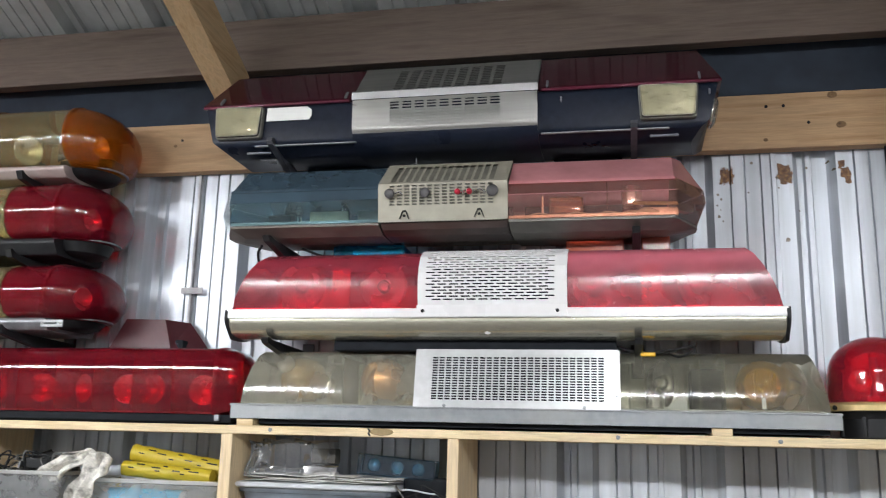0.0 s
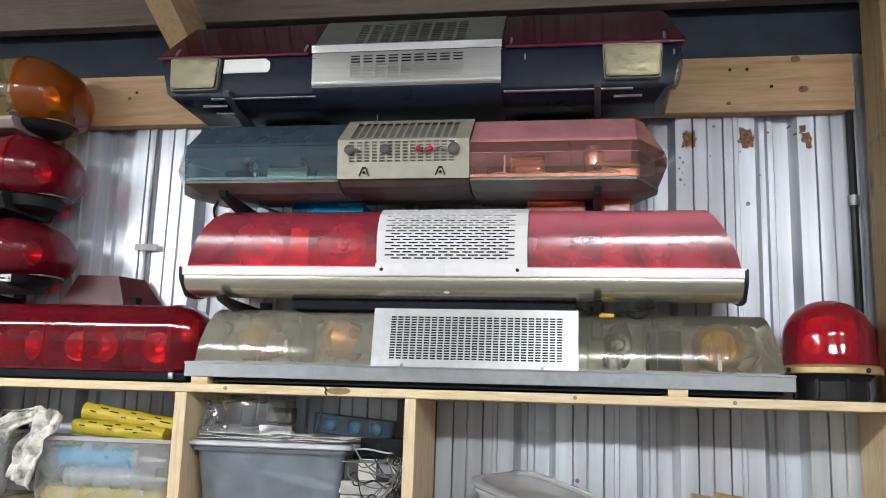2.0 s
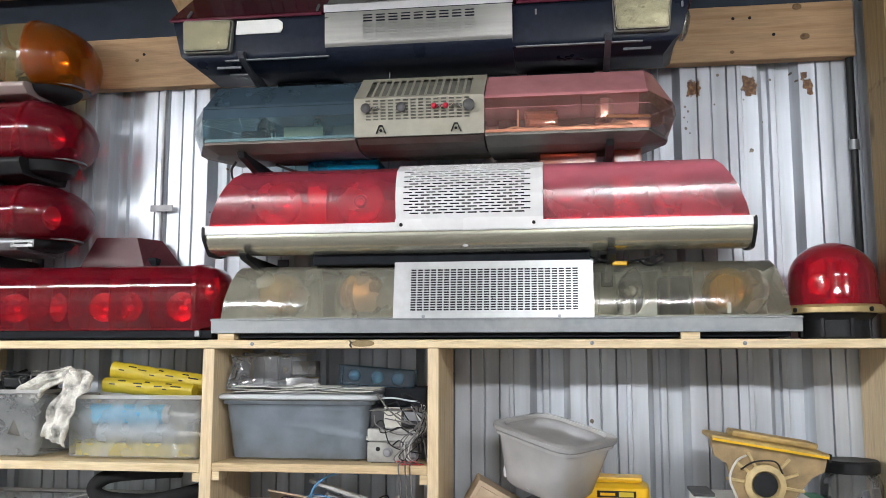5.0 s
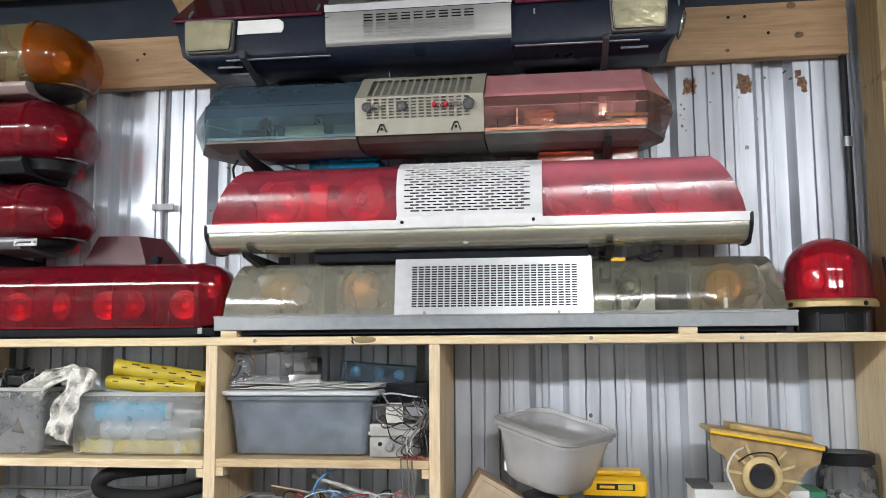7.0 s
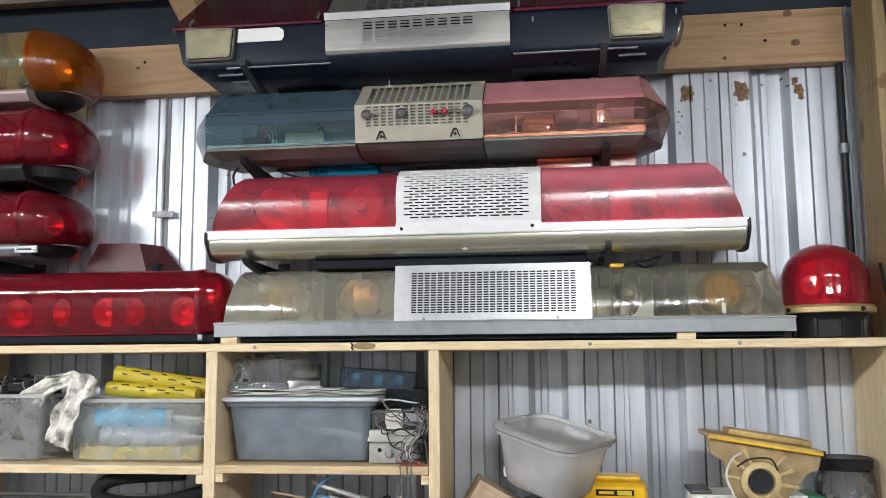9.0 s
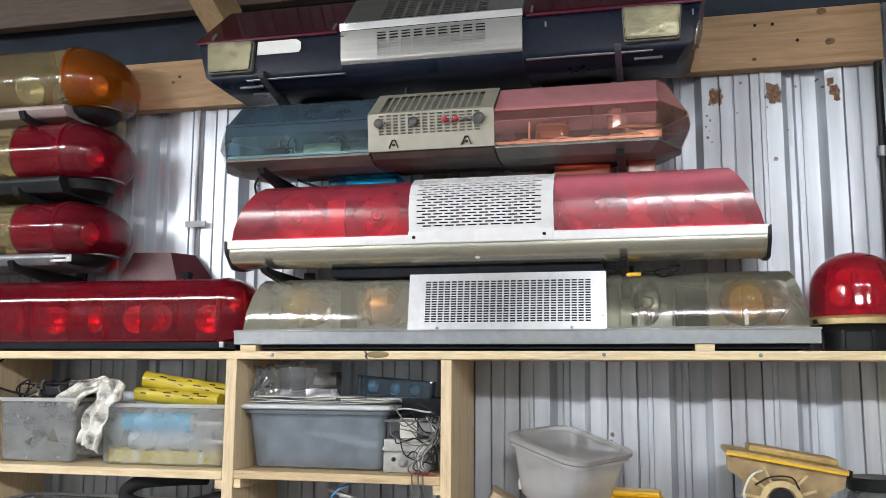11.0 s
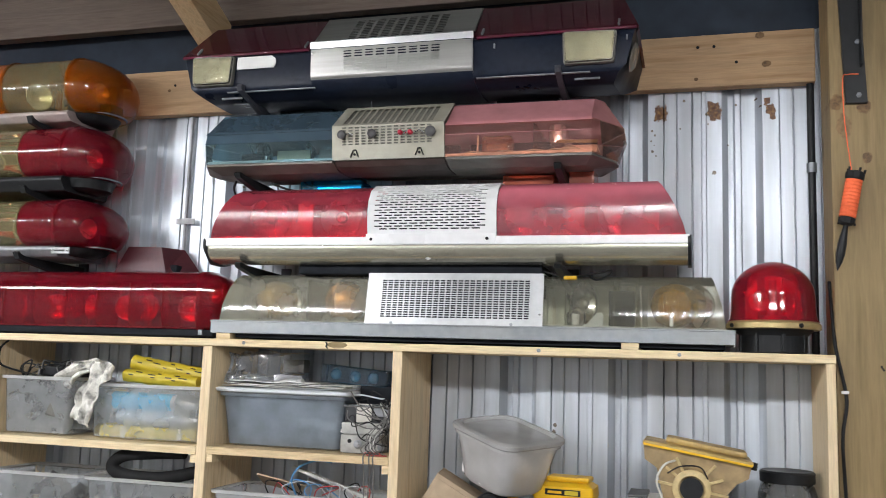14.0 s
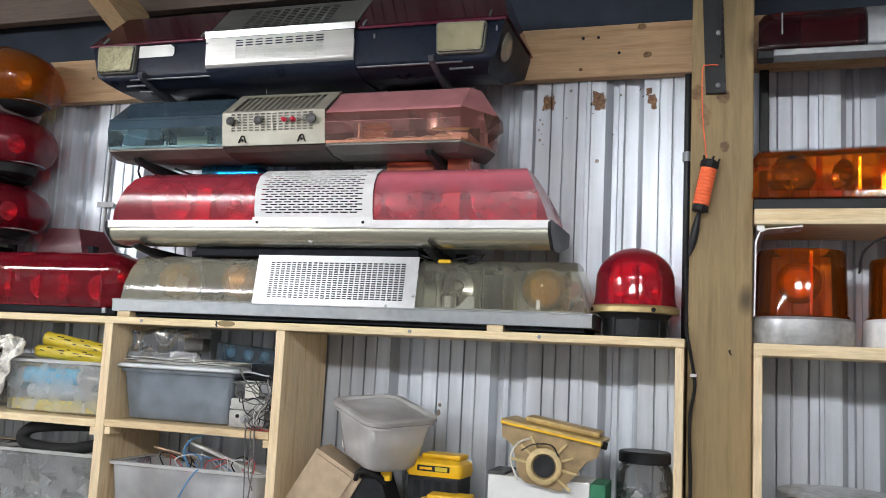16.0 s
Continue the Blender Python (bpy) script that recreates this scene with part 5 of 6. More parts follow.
# draped rag over the bins' rims
def sheet(path, width, amp, seed, across=(1, 0, 0), n=10):
    """A crumpled strip that follows the path, width along its own way."""
    path = bend(path, 5)
    ax = Vector(across)
    bm = bmesh.new()
    rows = []
    for i, p in enumerate(path):
        row = []
        w = width[0] + (width[1] - width[0]) * i / (len(path) - 1)
        for j in range(n + 1):
            s = j / n - 0.5
            q = p + ax * (s * w * (1 + 0.25 * noisy((i * 0.03, seed, j * 0.01), 9)))
            q += Vector((0, 1, 0)) * amp * (noisy((i * 0.02, j * 0.025, seed), 11) + 0.12 * math.sin(j * 0.7 + i * 0.3)) + Vector((0, 0, 1)) * amp * 0.6 * noisy((j * 0.03, i * 0.02, seed + 3), 9)
            row.append(bm.verts.new(q))
        rows.append(row)
    for a, b in zip(rows, rows[1:]):
        for j in range(n):
            bm.faces.new((a[j], a[j + 1], b[j + 1], b[j]))
    return bm


ob = thing("rag", (-1.28, 1.93, 1.42), "dirty white cotton glove draped between two bins", "rag")
thick(part("cloth", sheet([(-1.39, 1.965, 1.445), (-1.35, 1.945, 1.472), (-1.29, 1.935, 1.495), (-1.245, 1.935, 1.512), (-1.222, 1.932, 1.505), (-1.225, 1.922, 1.485), (-1.245, 1.918, 1.45), (-1.265, 1.92, 1.41), (-1.277, 1.922, 1.375), (-1.283, 1.925, 1.345)], (0.06, 0.07), 0.02, 2.0, (0.85, 0, -0.3), 18), RAG, ob, "", 60), 0.003)

storage_bin(-1.276, -0.922, 1.94, 2.13, 1.3035, 1.455, BIN_CLEAR, "clear plastic bin with sealant tubes")


def sealant(x0, x1, y, z, label_mat, tilt):
    ob = thing("sealant_tube", ((x0 + x1) / 2, y, z), "plastic sealant cartridge lying in a clear bin", "tube", "sealant tubes", "", (0, 0, 0))
    h = (x1 - x0) / 2
    m = pose(0, 0, 0, 0, 90 + tilt, 0)
    part("barrel", revolve([(0.02, -h), (0.0235, -h + 0.002), (0.0235, h * 0.5), (0.022, h * 0.52), (0.008, h * 0.55)], (0, 0, 0), None, 24, m), CAULK, ob, "", 40)
    part("label", revolve([(0.0242, -h * 0.85), (0.0242, h * 0.42)], (0, 0, 0), None, 24, m), label_mat, ob, "", 40)
    part("nozzle", revolve([(0.008, h * 0.551), (0.006, h * 0.65), (0.0025, h)], (0, 0, 0), None, 12, m), WHITE, ob, "", 40)


sealant(-1.24, -0.945, 1.985, 1.407, BLUE_LABEL, 0.5)
sealant(-1.195, -0.93, 1.98, 1.364, CAULK, 0.5)
ob = thing("carton", (-1.09, 2.02, 1.305), "pale yellow carton in the bottom of a clear bin", "carton")
part("box", box(-1.245, -0.945, 1.96, 2.11, 1.311, 1.34, 0.002), YELLOW, ob)
for x in (-1.175, -1.0):
    part("tape", box(x, x + 0.012, 1.9585, 1.9595, 1.311, 1.34), PAPER, ob)


def yellow_roll(a, b, r, seed):
    a, b = Vector(a), Vector(b)
    ob = thing("wrapped_roll", (a + b) / 2, "yellow printed plastic-wrapped roll lying on the bins", "roll", "yellow rolls")
    pts = [a + (b - a) * k / 12 for k in range(13)]
    bm = tube(pts, r, None, 16)
    for v in bm.verts:
        v.co += Vector((0, 1, 1)) * 0.004 * noisy(v.co + Vector((seed, 0, 0)), 60)
    part("wrap", bm, YELLOW, ob, "", 50)
    d = (b - a)
    for t, w, up in ((0.12, 0.014, 0.2), (0.22, 0.02, 0.75), (0.3 + 0.02 * seed, 0.022, 0.5), (0.42, 0.012, 0.1), (0.5, 0.012, 0.8), (0.58 + 0.01 * seed, 0.02, 0.3), (0.7, 0.01, 0.0), (0.74, 0.016, 0.75), (0.82, 0.026, 0.42)):
        c = a + d * t
        part("print_bar", box(-w / 2, w / 2, -0.0008, 0.0008, -0.0014, 0.0014, 0, None, Matrix.Translation(c + Vector((0, -r * 1.03 * math.cos(up), r * 1.03 * math.sin(up)))) @ pose(0, 0, 0, -50 * up, math.degrees(math.atan2(a.z - b.z, b.x - a.x)), 0)), BLACK, ob)


yellow_roll((-1.178, 2.0, 1.513), (-0.925, 2.02, 1.477), 0.021, 1.0)
yellow_roll((-1.188, 1.98, 1.478), (-0.96, 1.985, 1.463), 0.018, 5.0)
yellow_roll((-1.17, 2.05, 1.478), (-0.93, 2.06, 1.462), 0.02, 9.0)

# lower left bay
storage_bin(-1.255, -0.922, 1.925, 2.13, 1.0005, 1.206, BIN_CLEAR, "large clear plastic bin on the lower shelf", taper=0.02)
storage_bin(-1.57, -1.275, 1.925, 2.13, 1.0005, 1.206, BIN_CLEAR, "large clear plastic bin on the lower shelf", taper=0.02)
for x0, x1 in ((-1.23, -0.95), (-1.55, -1.3)):
    ob = thing("parts_heap", ((x0 + x1) / 2, 2.03, 1.01), "grey odds and ends inside a clear bin", "parts")
    for k in range(10):
        s = rnd.uniform(0.02, 0.04)
        part("component", box(-s, s, -s * 0.7, s * 0.7, -s * 0.6, s * 0.6, 0.004, None, pose(rnd.uniform(x0 + 0.04, x1 - 0.04), rnd.uniform(1.98, 2.08), rnd.uniform(1.05, 1.17), rnd.uniform(-40, 40), rnd.uniform(-40, 40), rnd.uniform(0, 180))), rnd.choice((JUNK_DARK, JUNK_DARK, GREY_UNDER, BLACK, RUBBER)), ob)
ob = thing("hose", (-1.1, 2.0, 1.2), "curved black rubber hose lying across a bin", "hose")
part("hose", tube(bend([(-0.985, 1.98, 1.277), (-1.07, 1.975, 1.272), (-1.16, 1.965, 1.262), (-1.19, 1.955, 1.235), (-1.16, 1.96, 1.212), (-1.06, 1.99, 1.205), (-0.96, 2.03, 1.225)]), 0.017, None, 14), RUBBER, ob, "", 60)

# middle bay: grey bin with lid
ob = storage_bin(-0.872, -0.519, 1.945, 2.13, 1.3065, 1.445, BIN_GREY, "grey translucent plastic bin with a lid", taper=0.018)
part("lid", loft([[(x, y, z) for x, y in rounded([(-0.885 + d, 1.932 + d), (-0.505 - d, 1.932 + d), (-0.505 - d, 2.142 - d), (-0.885 + d, 2.142 - d)], 0.02)] for d, z in ((0.004, 1.446), (0, 1.449), (0, 1.456), (0.006, 1.459), (0.02, 1.459), (0.024, 1.455))]), LID_GREY, ob, "pale grey lid", 40)
part("inner_sheet", loft([[(-0.625 + x, 1.966 + d, 1.375 + z) for x, z in ((-0.105, 0.016), (-0.06, 0.02), (0.0, 0.014), (0.05, 0.004), (0.095, -0.012), (0.1, -0.02), (0.04, -0.014), (-0.02, -0.004), (-0.06, 0.008))] for d in (0.0, 0.001)]), STICKER, ob, "white sheet showing through")
part("contents", box(-0.84, -0.55, 1.985, 2.11, 1.32, 1.43, 0.01), STEEL_GREY, ob)
part("latch", box(-0.893, -0.884, 1.98, 2.06, 1.41, 1.452, 0.002), BLACK, ob)
ob = thing("papers", (-0.7, 2.0, 1.46), "loose papers lying on the grey bin's lid", "papers")
for k, (x, y, w, a) in enumerate(((-0.69, 1.985, 0.33, 1), (-0.66, 1.98, 0.3, -3), (-0.76, 1.99, 0.2, 8), (-0.6, 1.99, 0.2, -7), (-0.72, 1.985, 0.24, 3))):
    bm = box(-w / 2, w / 2, -0.055, 0.055, 0, 0.001)
    bmesh.ops.subdivide_edges(bm, edges=bm.edges[:], cuts=9, use_grid_fill=True)
    for v in bm.verts:
        v.co.z += 0.0035 * (1 + noisy(v.co + Vector((3.0 * k, 0, 0)), 14)) * min(1.0, 14 * abs(v.co.x) + 0.3)
    bm.transform(pose(x, y, 1.4602 + 0.003 * k, 0, 0, a))
    part("page", bm, PAPER if k == 2 else STICKER, ob)
# clear blister packs
ob = thing("blister_pack", (-0.77, 2.03, 1.465), "crumpled clear plastic packaging", "packaging")
def crumple(x0, x1, y0, y1, z0, z1, amp, seed, r=0.015):
    bm = box(x0, x1, y0, y1, z0, z1)
    bmesh.ops.subdivide_edges(bm, edges=bm.edges[:], cuts=7, use_grid_fill=True)
    for v in bm.verts:
        q = v.co + Vector((seed, seed * 2, 0))
        v.co += amp * Vector((noisy(q, 22), noisy(q + Vector((5, 0, 0)), 22), noisy(q + Vector((0, 5, 0)), 22)))
        v.co.z = max(v.co.z, z0)
    return bm
part("shell", crumple(-0.865, -0.69, 1.97, 2.1, 1.466, 1.55, 0.018, 1.0), CLEAR_PLASTIC, ob, "", 25)
part("shell", crumple(-0.86, -0.655, 1.955, 2.0, 1.466, 1.492, 0.012, 4.0), CLEAR_PLASTIC, ob, "", 25)
# Chrome piece added to give the clear packaging its bright glints.
part("foil", crumple(-0.72, -0.655, 1.95, 1.985, 1.468, 1.497, 0.016, 7.0), CHROME, ob, "chrome crumple added for the plastic's highlights", 20)
part("insert", box(-0.735, -0.675, 2.03, 2.07, 1.5, 1.535, 0.003), GREY_UNDER, ob)
# blue lamp strip
ob = thing("lamp_strip", (-0.52, 2.03, 1.5), "dark blue strip lamp with three bulbs", "lamp", "", "", None)
m = pose(-0.52, 2.02, 1.497, 0, 4.5, 0)
ob2 = part("case", box(-0.092, 0.092, -0.02, 0.03, -0.024, 0.024, 0.004, None, m), lens("strip_blue", (0.3, 0.5, 0.65), (0.05, 0.13, 0.2), 0.06, 0.05, 0.1), ob)
for x in (-0.055, 0.0, 0.05):
    part("bulb", revolve([(0.004, -0.01), (0.014, -0.005), (0.016, 0.004), (0.009, 0.012), (0.001, 0.014)], (0, 0, 0), None, 16, m @ pose(x, -0.004, 0, 90)), surface("strip_bulb", (0.5, 0.8, 0.95), 0.15, 0.7, 0.3, 60, 0.6) if x < -0.05 else bpy.data.materials["strip_bulb"], ob, "", 60)
part("backing", box(-0.088, 0.088, 0.02, 0.026, -0.02, 0.02, 0.002, None, m), JUNK_DARK, ob)
part("stand", box(-0.5, -0.4, 2.0, 2.12, 1.4, 1.474, 0.004), BLACK_AND_SHADE, ob)
part("stand_leg", box(-0.495, -0.405, 2.03, 2.12, 1.3065, 1.4, 0.004), JUNK_DARK, ob)
# control boxes
ob = thing("control_box", (-0.475, 1.97, 1.3065), "dirty white metal control box with a round knob", "control box")
part("case", box(-0.528, -0.425, 1.952, 2.02, 1.3075, 1.352, 0.002), CASE_WHITE, ob)
part("case_top", box(-0.53, -0.415, 1.958, 2.02, 1.353, 1.382, 0.004), CASE_WHITE, ob, "paint-spattered top")
part("knob", revolve([(0.011, 0), (0.011, 0.004), (0.007, 0.006), (0.007, 0.012), (0.001, 0.013)], (-0.48, 1.952, 1.33), None, 18, pose(0, 0, 0, 90)), STEEL_GREY, ob, "", 40)
part("socket", revolve([(0.005, 0), (0.005, 0.003), (0.001, 0.0035)], (-0.503, 1.952, 1.337), None, 12, pose(0, 0, 0, 90)), BLACK, ob)
part("jack", revolve([(0.01, 0), (0.01, 0.01), (0.006, 0.012), (0.005, 0.02)], (-0.418, 1.96, 1.325), None, 14, pose(0, 0, 0, 90)), STEEL_GREY, ob, "", 40)
part("foot", box(-0.52, -0.43, 1.955, 2.015, 1.3065, 1.308), RUBBER, ob)
ob = thing("control_box", (-0.46, 1.98, 1.384), "black control box with a white label and chrome rail", "control box")
part("case", box(-0.525, -0.405, 1.965, 2.03, 1.3825, 1.428, 0.004), JUNK_DARK, ob)
part("label", box(-0.492, -0.452, 1.9625, 1.9645, 1.384, 1.43), PAPER, ob, "plain white label")
part("rail", tube([(-0.53, 1.962, 1.424), (-0.4, 1.962, 1.424)], 0.004), CHROME, ob)
part("cover", box(-0.445, -0.4, 1.958, 1.964, 1.4, 1.42, 0.001), STEEL_GREY, ob)
# wires
ob = thing("wire_bundle", (-0.42, 1.94, 1.31), "tangle of grey wires hanging over the shelf edge", "wires")
for k in range(11):
    x = rnd.uniform(-0.43, -0.392)
    part("wire", tube(bend([(x, 1.965, 1.43 + rnd.uniform(-0.02, 0.02)), (-0.392 + rnd.uniform(-0.006, 0.004), 1.935, 1.40 + rnd.uniform(-0.02, 0.02)), (x + rnd.uniform(-0.02, 0.01), 1.925, 1.36), (x - rnd.uniform(0, 0.03), 1.915, 1.325), (x + rnd.uniform(-0.03, 0.02), 1.93, 1.309)]), 0.0013, None, 6), rnd.choice((WIRE_GREY, WIRE_GREY, CASE_WHITE, RUBBER)), ob)
for x, z in ((-0.445, 1.12), (-0.42, 1.1), (-0.43, 1.19)):
    part("wire", tube(bend([(x + 0.01, 1.93, 1.311), (x, 1.9, 1.309), (x + 0.003, 1.897, 1.27), (x + rnd.uniform(-0.012, 0.012), 1.897, 1.21), (x + rnd.uniform(-0.015, 0.015), 1.899, z), (x + 0.015, 1.9, z - 0.03)]), 0.0018, None, 6), WIRE_GREY, ob)
part("wire", tube(bend([(-0.5, 1.96, 1.45), (-0.47, 1.945, 1.452), (-0.43, 1.945, 1.446), (-0.40, 1.95, 1.44), (-0.392, 1.96, 1.41)]), 0.002, None, 6), LID_GREY, ob)
part("wire", tube(bend([(-0.505, 1.95, 1.46), (-0.48, 1.94, 1.43), (-0.45, 1.938, 1.405), (-0.42, 1.94, 1.392), (-0.395, 1.95, 1.39)]), 0.002, None, 6), WIRE_GREY, ob)
part("wire", tube(bend([(-0.47, 1.948, 1.345), (-0.45, 1.94, 1.357), (-0.43, 1.94, 1.33), (-0.44, 1.93, 1.31)]), 0.0016, None, 6), RUBBER, ob)
for k in range(4):
    x = -0.46 + 0.012 * k
    part("wire", tube(bend([(x, 1.945, 1.31), (x + 0.012, 1.92, 1.314), (x + 0.02, 1.912, 1.309), (x + 0.03, 1.925, 1.308)]), 0.0015, None, 6), WIRE_RED, ob)

ob = thing("wire_bundle", (-0.45, 1.95, 1.4), "dark tangled wires over the control boxes", "wires")
for k in range(18):
    x, z = rnd.uniform(-0.52, -0.41), rnd.uniform(1.35, 1.45)
    part("wire", tube(bend([(x, 1.95, z), (x + rnd.uniform(0.0, 0.04), 1.942, z + rnd.uniform(-0.03, 0.02)), (min(-0.39, x + rnd.uniform(0.02, 0.09)), 1.938, z + rnd.uniform(-0.05, 0.01)), (-0.388 - rnd.uniform(0, 0.02), 1.945, z - rnd.uniform(0.0, 0.07))]), 0.0014, None, 6), rnd.choice((RUBBER, RUBBER, WIRE_GREY, JUNK_DARK)), ob)

# lower middle bay
storage_bin(-0.872, -0.41, 1.93, 2.13, 1.0005, 1.197, FROSTED, "frosted plastic bin with wires and scrap", taper=0.02)
ob = thing("scrap_heap", (-0.64, 2.02, 1.01), "coloured wires, card and scrap in a frosted bin", "parts")
part("card", box(-0.08, 0.08, -0.002, 0.002, -0.04, 0.04, 0, None, pose(-0.7, 2.03, 1.205, 65, 10, 6)), CARD, ob)
part("strip", box(-0.13, 0.13, -0.008, 0.008, -0.004, 0.004, 0.001, None, pose(-0.55, 1.99, 1.222, 0, 16, -4)), CASE_WHITE, ob)
part("block", box(-0.03, 0.03, -0.02, 0.02, -0.03, 0.03, 0.004, None, pose(-0.62, 2.02, 1.19, 10, 20, 30)), STEEL_GREY, ob)
part("block", box(-0.05, 0.05, -0.03, 0.03, -0.06, 0.06, 0.006, None, pose(-0.76, 2.02, 1.09, 5, 10, 20)), JUNK_DARK, ob)
part("block", box(-0.08, 0.08, -0.04, 0.04, -0.07, 0.07, 0.006, None, pose(-0.55, 2.03, 1.09, 4, -8, 10)), LID_GREY, ob)
for k in range(14):
    x = rnd.uniform(-0.72, -0.47)
    part("wire", tube(bend([(x, 2.0, 1.15), (x + rnd.uniform(-0.05, 0.05), 1.96, 1.2 + rnd.uniform(0, 0.02)), (x + rnd.uniform(-0.08, 0.08), 1.98, 1.21 + rnd.uniform(0, 0.02)), (x + rnd.uniform(-0.1, 0.1), 2.03, 1.17)]), 0.0017, None, 6), rnd.choice((WIRE_BLUE, WIRE_RED, LID_GREY, RUBBER, CASE_WHITE)), ob)
part("wire", tube(bend([(-0.655, 1.99, 1.18), (-0.66, 1.96, 1.23), (-0.635, 1.95, 1.265), (-0.59, 1.95, 1.283), (-0.55, 1.96, 1.28)]), 0.0028, None, 6), WIRE_BLUE, ob)
part("wire", tube(bend([(-0.59, 1.926, 1.195), (-0.6, 1.921, 1.185), (-0.625, 1.922, 1.15), (-0.65, 1.93, 1.11)]), 0.0022, None, 6), WIRE_BLUE, ob)

# right bay
POWDER = surface("white_powder", (0.88, 0.88, 0.88), 0.7, 0, 0.04, 40, 0.1)
ob = thing("frosted_tub", (-0.112, 1.995, 1.316), "translucent plastic tub with a lid, tilted on the clutter", "tub", "", "", (11, 7, 0))
def tub_ring(d, z, r=0.05):
    q = pose(0, 0, 0, 0, 0, -38)
    return [q @ Vector((x, y, z)) for x, y in rounded([(-0.112 + d, -0.095 + d), (0.112 - d, -0.095 + d), (0.112 - d, 0.095 - d), (-0.112 + d, 0.095 - d)], r, 8)]
tub = loft([tub_ring(d, z) for d, z in ((0.04, -0.068), (0.028, -0.066), (0.022, -0.058), (0.004, 0.046), (-0.002, 0.048), (-0.002, 0.055))], None, False)
tub.verts.ensure_lookup_table()
tub.faces.new(tub.verts[:len(tub_ring(0, 0))])
part("box", tub, TUB_CLEAR, ob, "", 40)
part("lid", loft([tub_ring(d, z) for d, z in ((-0.004, 0.0555), (-0.007, 0.059), (-0.007, 0.067), (-0.002, 0.07), (0.01, 0.07), (0.014, 0.064))]), TUB_CLEAR, ob, "", 40)
bm = crumple(-0.085, 0.085, -0.068, 0.068, -0.0615, -0.012, 0.016, 3.0)
bm.transform(pose(0, 0, 0, 0, 0, -38) @ Matrix.Scale(0.92, 4))
part("contents", bm, POWDER, ob, "white powder bag", 60)
ob = thing("cardboard_box", (-0.26, 2.0, 1.0), "plain brown cardboard box standing on edge", "box", "", "", (0, 0, 0))
part("box", box(-0.07, 0.07, -0.06, 0.06, -0.09, 0.09, 0.002, None, pose(-0.005, 0.02, 0.16, 0, 30, 8)), CARD, ob)
part("flap", box(-0.06, 0.05, -0.066, -0.063, -0.06, 0.08, 0.0005, None, pose(-0.005, 0.02, 0.16, 0, 30, 8)), CARD, ob)
part("base", box(-0.06, 0.06, -0.05, 0.06, 0.0005, 0.075, 0.002), CARD, ob)


def charger(x, y, z, yaw, name_bar=True, under=0.13):
    ob = thing("battery_charger", (x, y, z - under), "yellow and black battery charger", "charger", "battery chargers", "", (0, 0, yaw))
    u = under
    part("body", loft([[(px, py, u + pz) for px, py in rounded([(-0.075 + d, -0.05 + d), (0.075 - d, -0.05 + d), (0.075 - d, 0.05 - d), (-0.075 + d, 0.05 - d)], 0.015)] for d, pz in ((0.004, -0.01), (0, 0.0), (0.002, 0.022), (0.012, 0.03))]), YELLOW_TOOL, ob, "yellow plastic top", 40)
    part("hood", box(-0.045, 0.06, -0.02, 0.045, u + 0.0305, u + 0.043, 0.005), YELLOW_TOOL, ob)
    part("foot", box(-0.068, 0.068, -0.045, 0.045, 0.0005, u - 0.0105, 0.004), BLACK, ob, "black plastic lower body")
    part("badge", box(-0.04, 0.045, -0.0525, -0.0495, u + 0.003, u + 0.017, 0.0005), BLACK, ob)
    part("print_bar", box(-0.033, 0.0, -0.0538, -0.0527, u + 0.007, u + 0.013), YELLOW_TOOL, ob)
    part("warning_label", box(0.008, 0.04, -0.0538, -0.0527, u + 0.005, u + 0.015), YELLOW, ob)
    for k in range(4):
        part("vent_fin", box(-0.05 + 0.028 * k, -0.035 + 0.028 * k, -0.0465, -0.0445, u - 0.06, u - 0.02), BLACK_AND_SHADE, ob)


charger(0.03, 2.045, 1.232, -4, True, 0.231)
charger(0.075, 1.965, 1.145, 4, True, 0.144)
ob = thing("black_case", (-0.12, 2.03, 1.0), "black plastic tool case behind the chargers", "case", "", "", (0, 0, 0))
part("case", box(-0.05, 0.05, -0.05, 0.05, -0.09, 0.09, 0.01, None, pose(-0.01, 0, 0.14, 0, -22, 0)), BLACK, ob)
part("handle", tube(bend([(-0.05, -0.05, 0.2), (-0.03, -0.07, 0.225), (0.01, -0.07, 0.22), (0.03, -0.05, 0.2)]), 0.008), RUBBER, ob)
part("base", box(-0.06, 0.06, -0.05, 0.05, 0.0005, 0.06, 0.006), BLACK, ob)
part("yellow_clip", box(0.02, 0.045, -0.06, -0.045, 0.205, 0.232, 0.003), YELLOW_TOOL, ob)

# white carton and the horn-shaped yellow housing on it
ob = thing("carton", (0.32, 1.98, 1.0), "white carton with a green side", "carton")
part("box", box(0.19, 0.425, 1.912, 2.03, 1.0005, 1.252, 0.002), WHITE_CARD, ob)
part("green_panel", box(0.4255, 0.46, 1.915, 2.03, 1.0005, 1.25, 0.002), GREEN, ob)
part("flap", box(0.186, 0.23, 1.918, 2.03, 1.2525, 1.259, 0.001, None, None), JUNK_DARK, ob)
ob = thing("speaker_housing", (0.318, 1.925, 1.238), "aged yellow plastic speaker housing with a round port", "speaker", "", "", (0, 9, 0))
faces = [(-0.115, 0.118), (-0.108, 0.088), (-0.08, 0.075), (-0.055, 0.012), (-0.035, 0.0), (0.045, 0.0), (0.058, 0.02), (0.09, 0.075), (0.113, 0.092), (0.115, 0.118)]
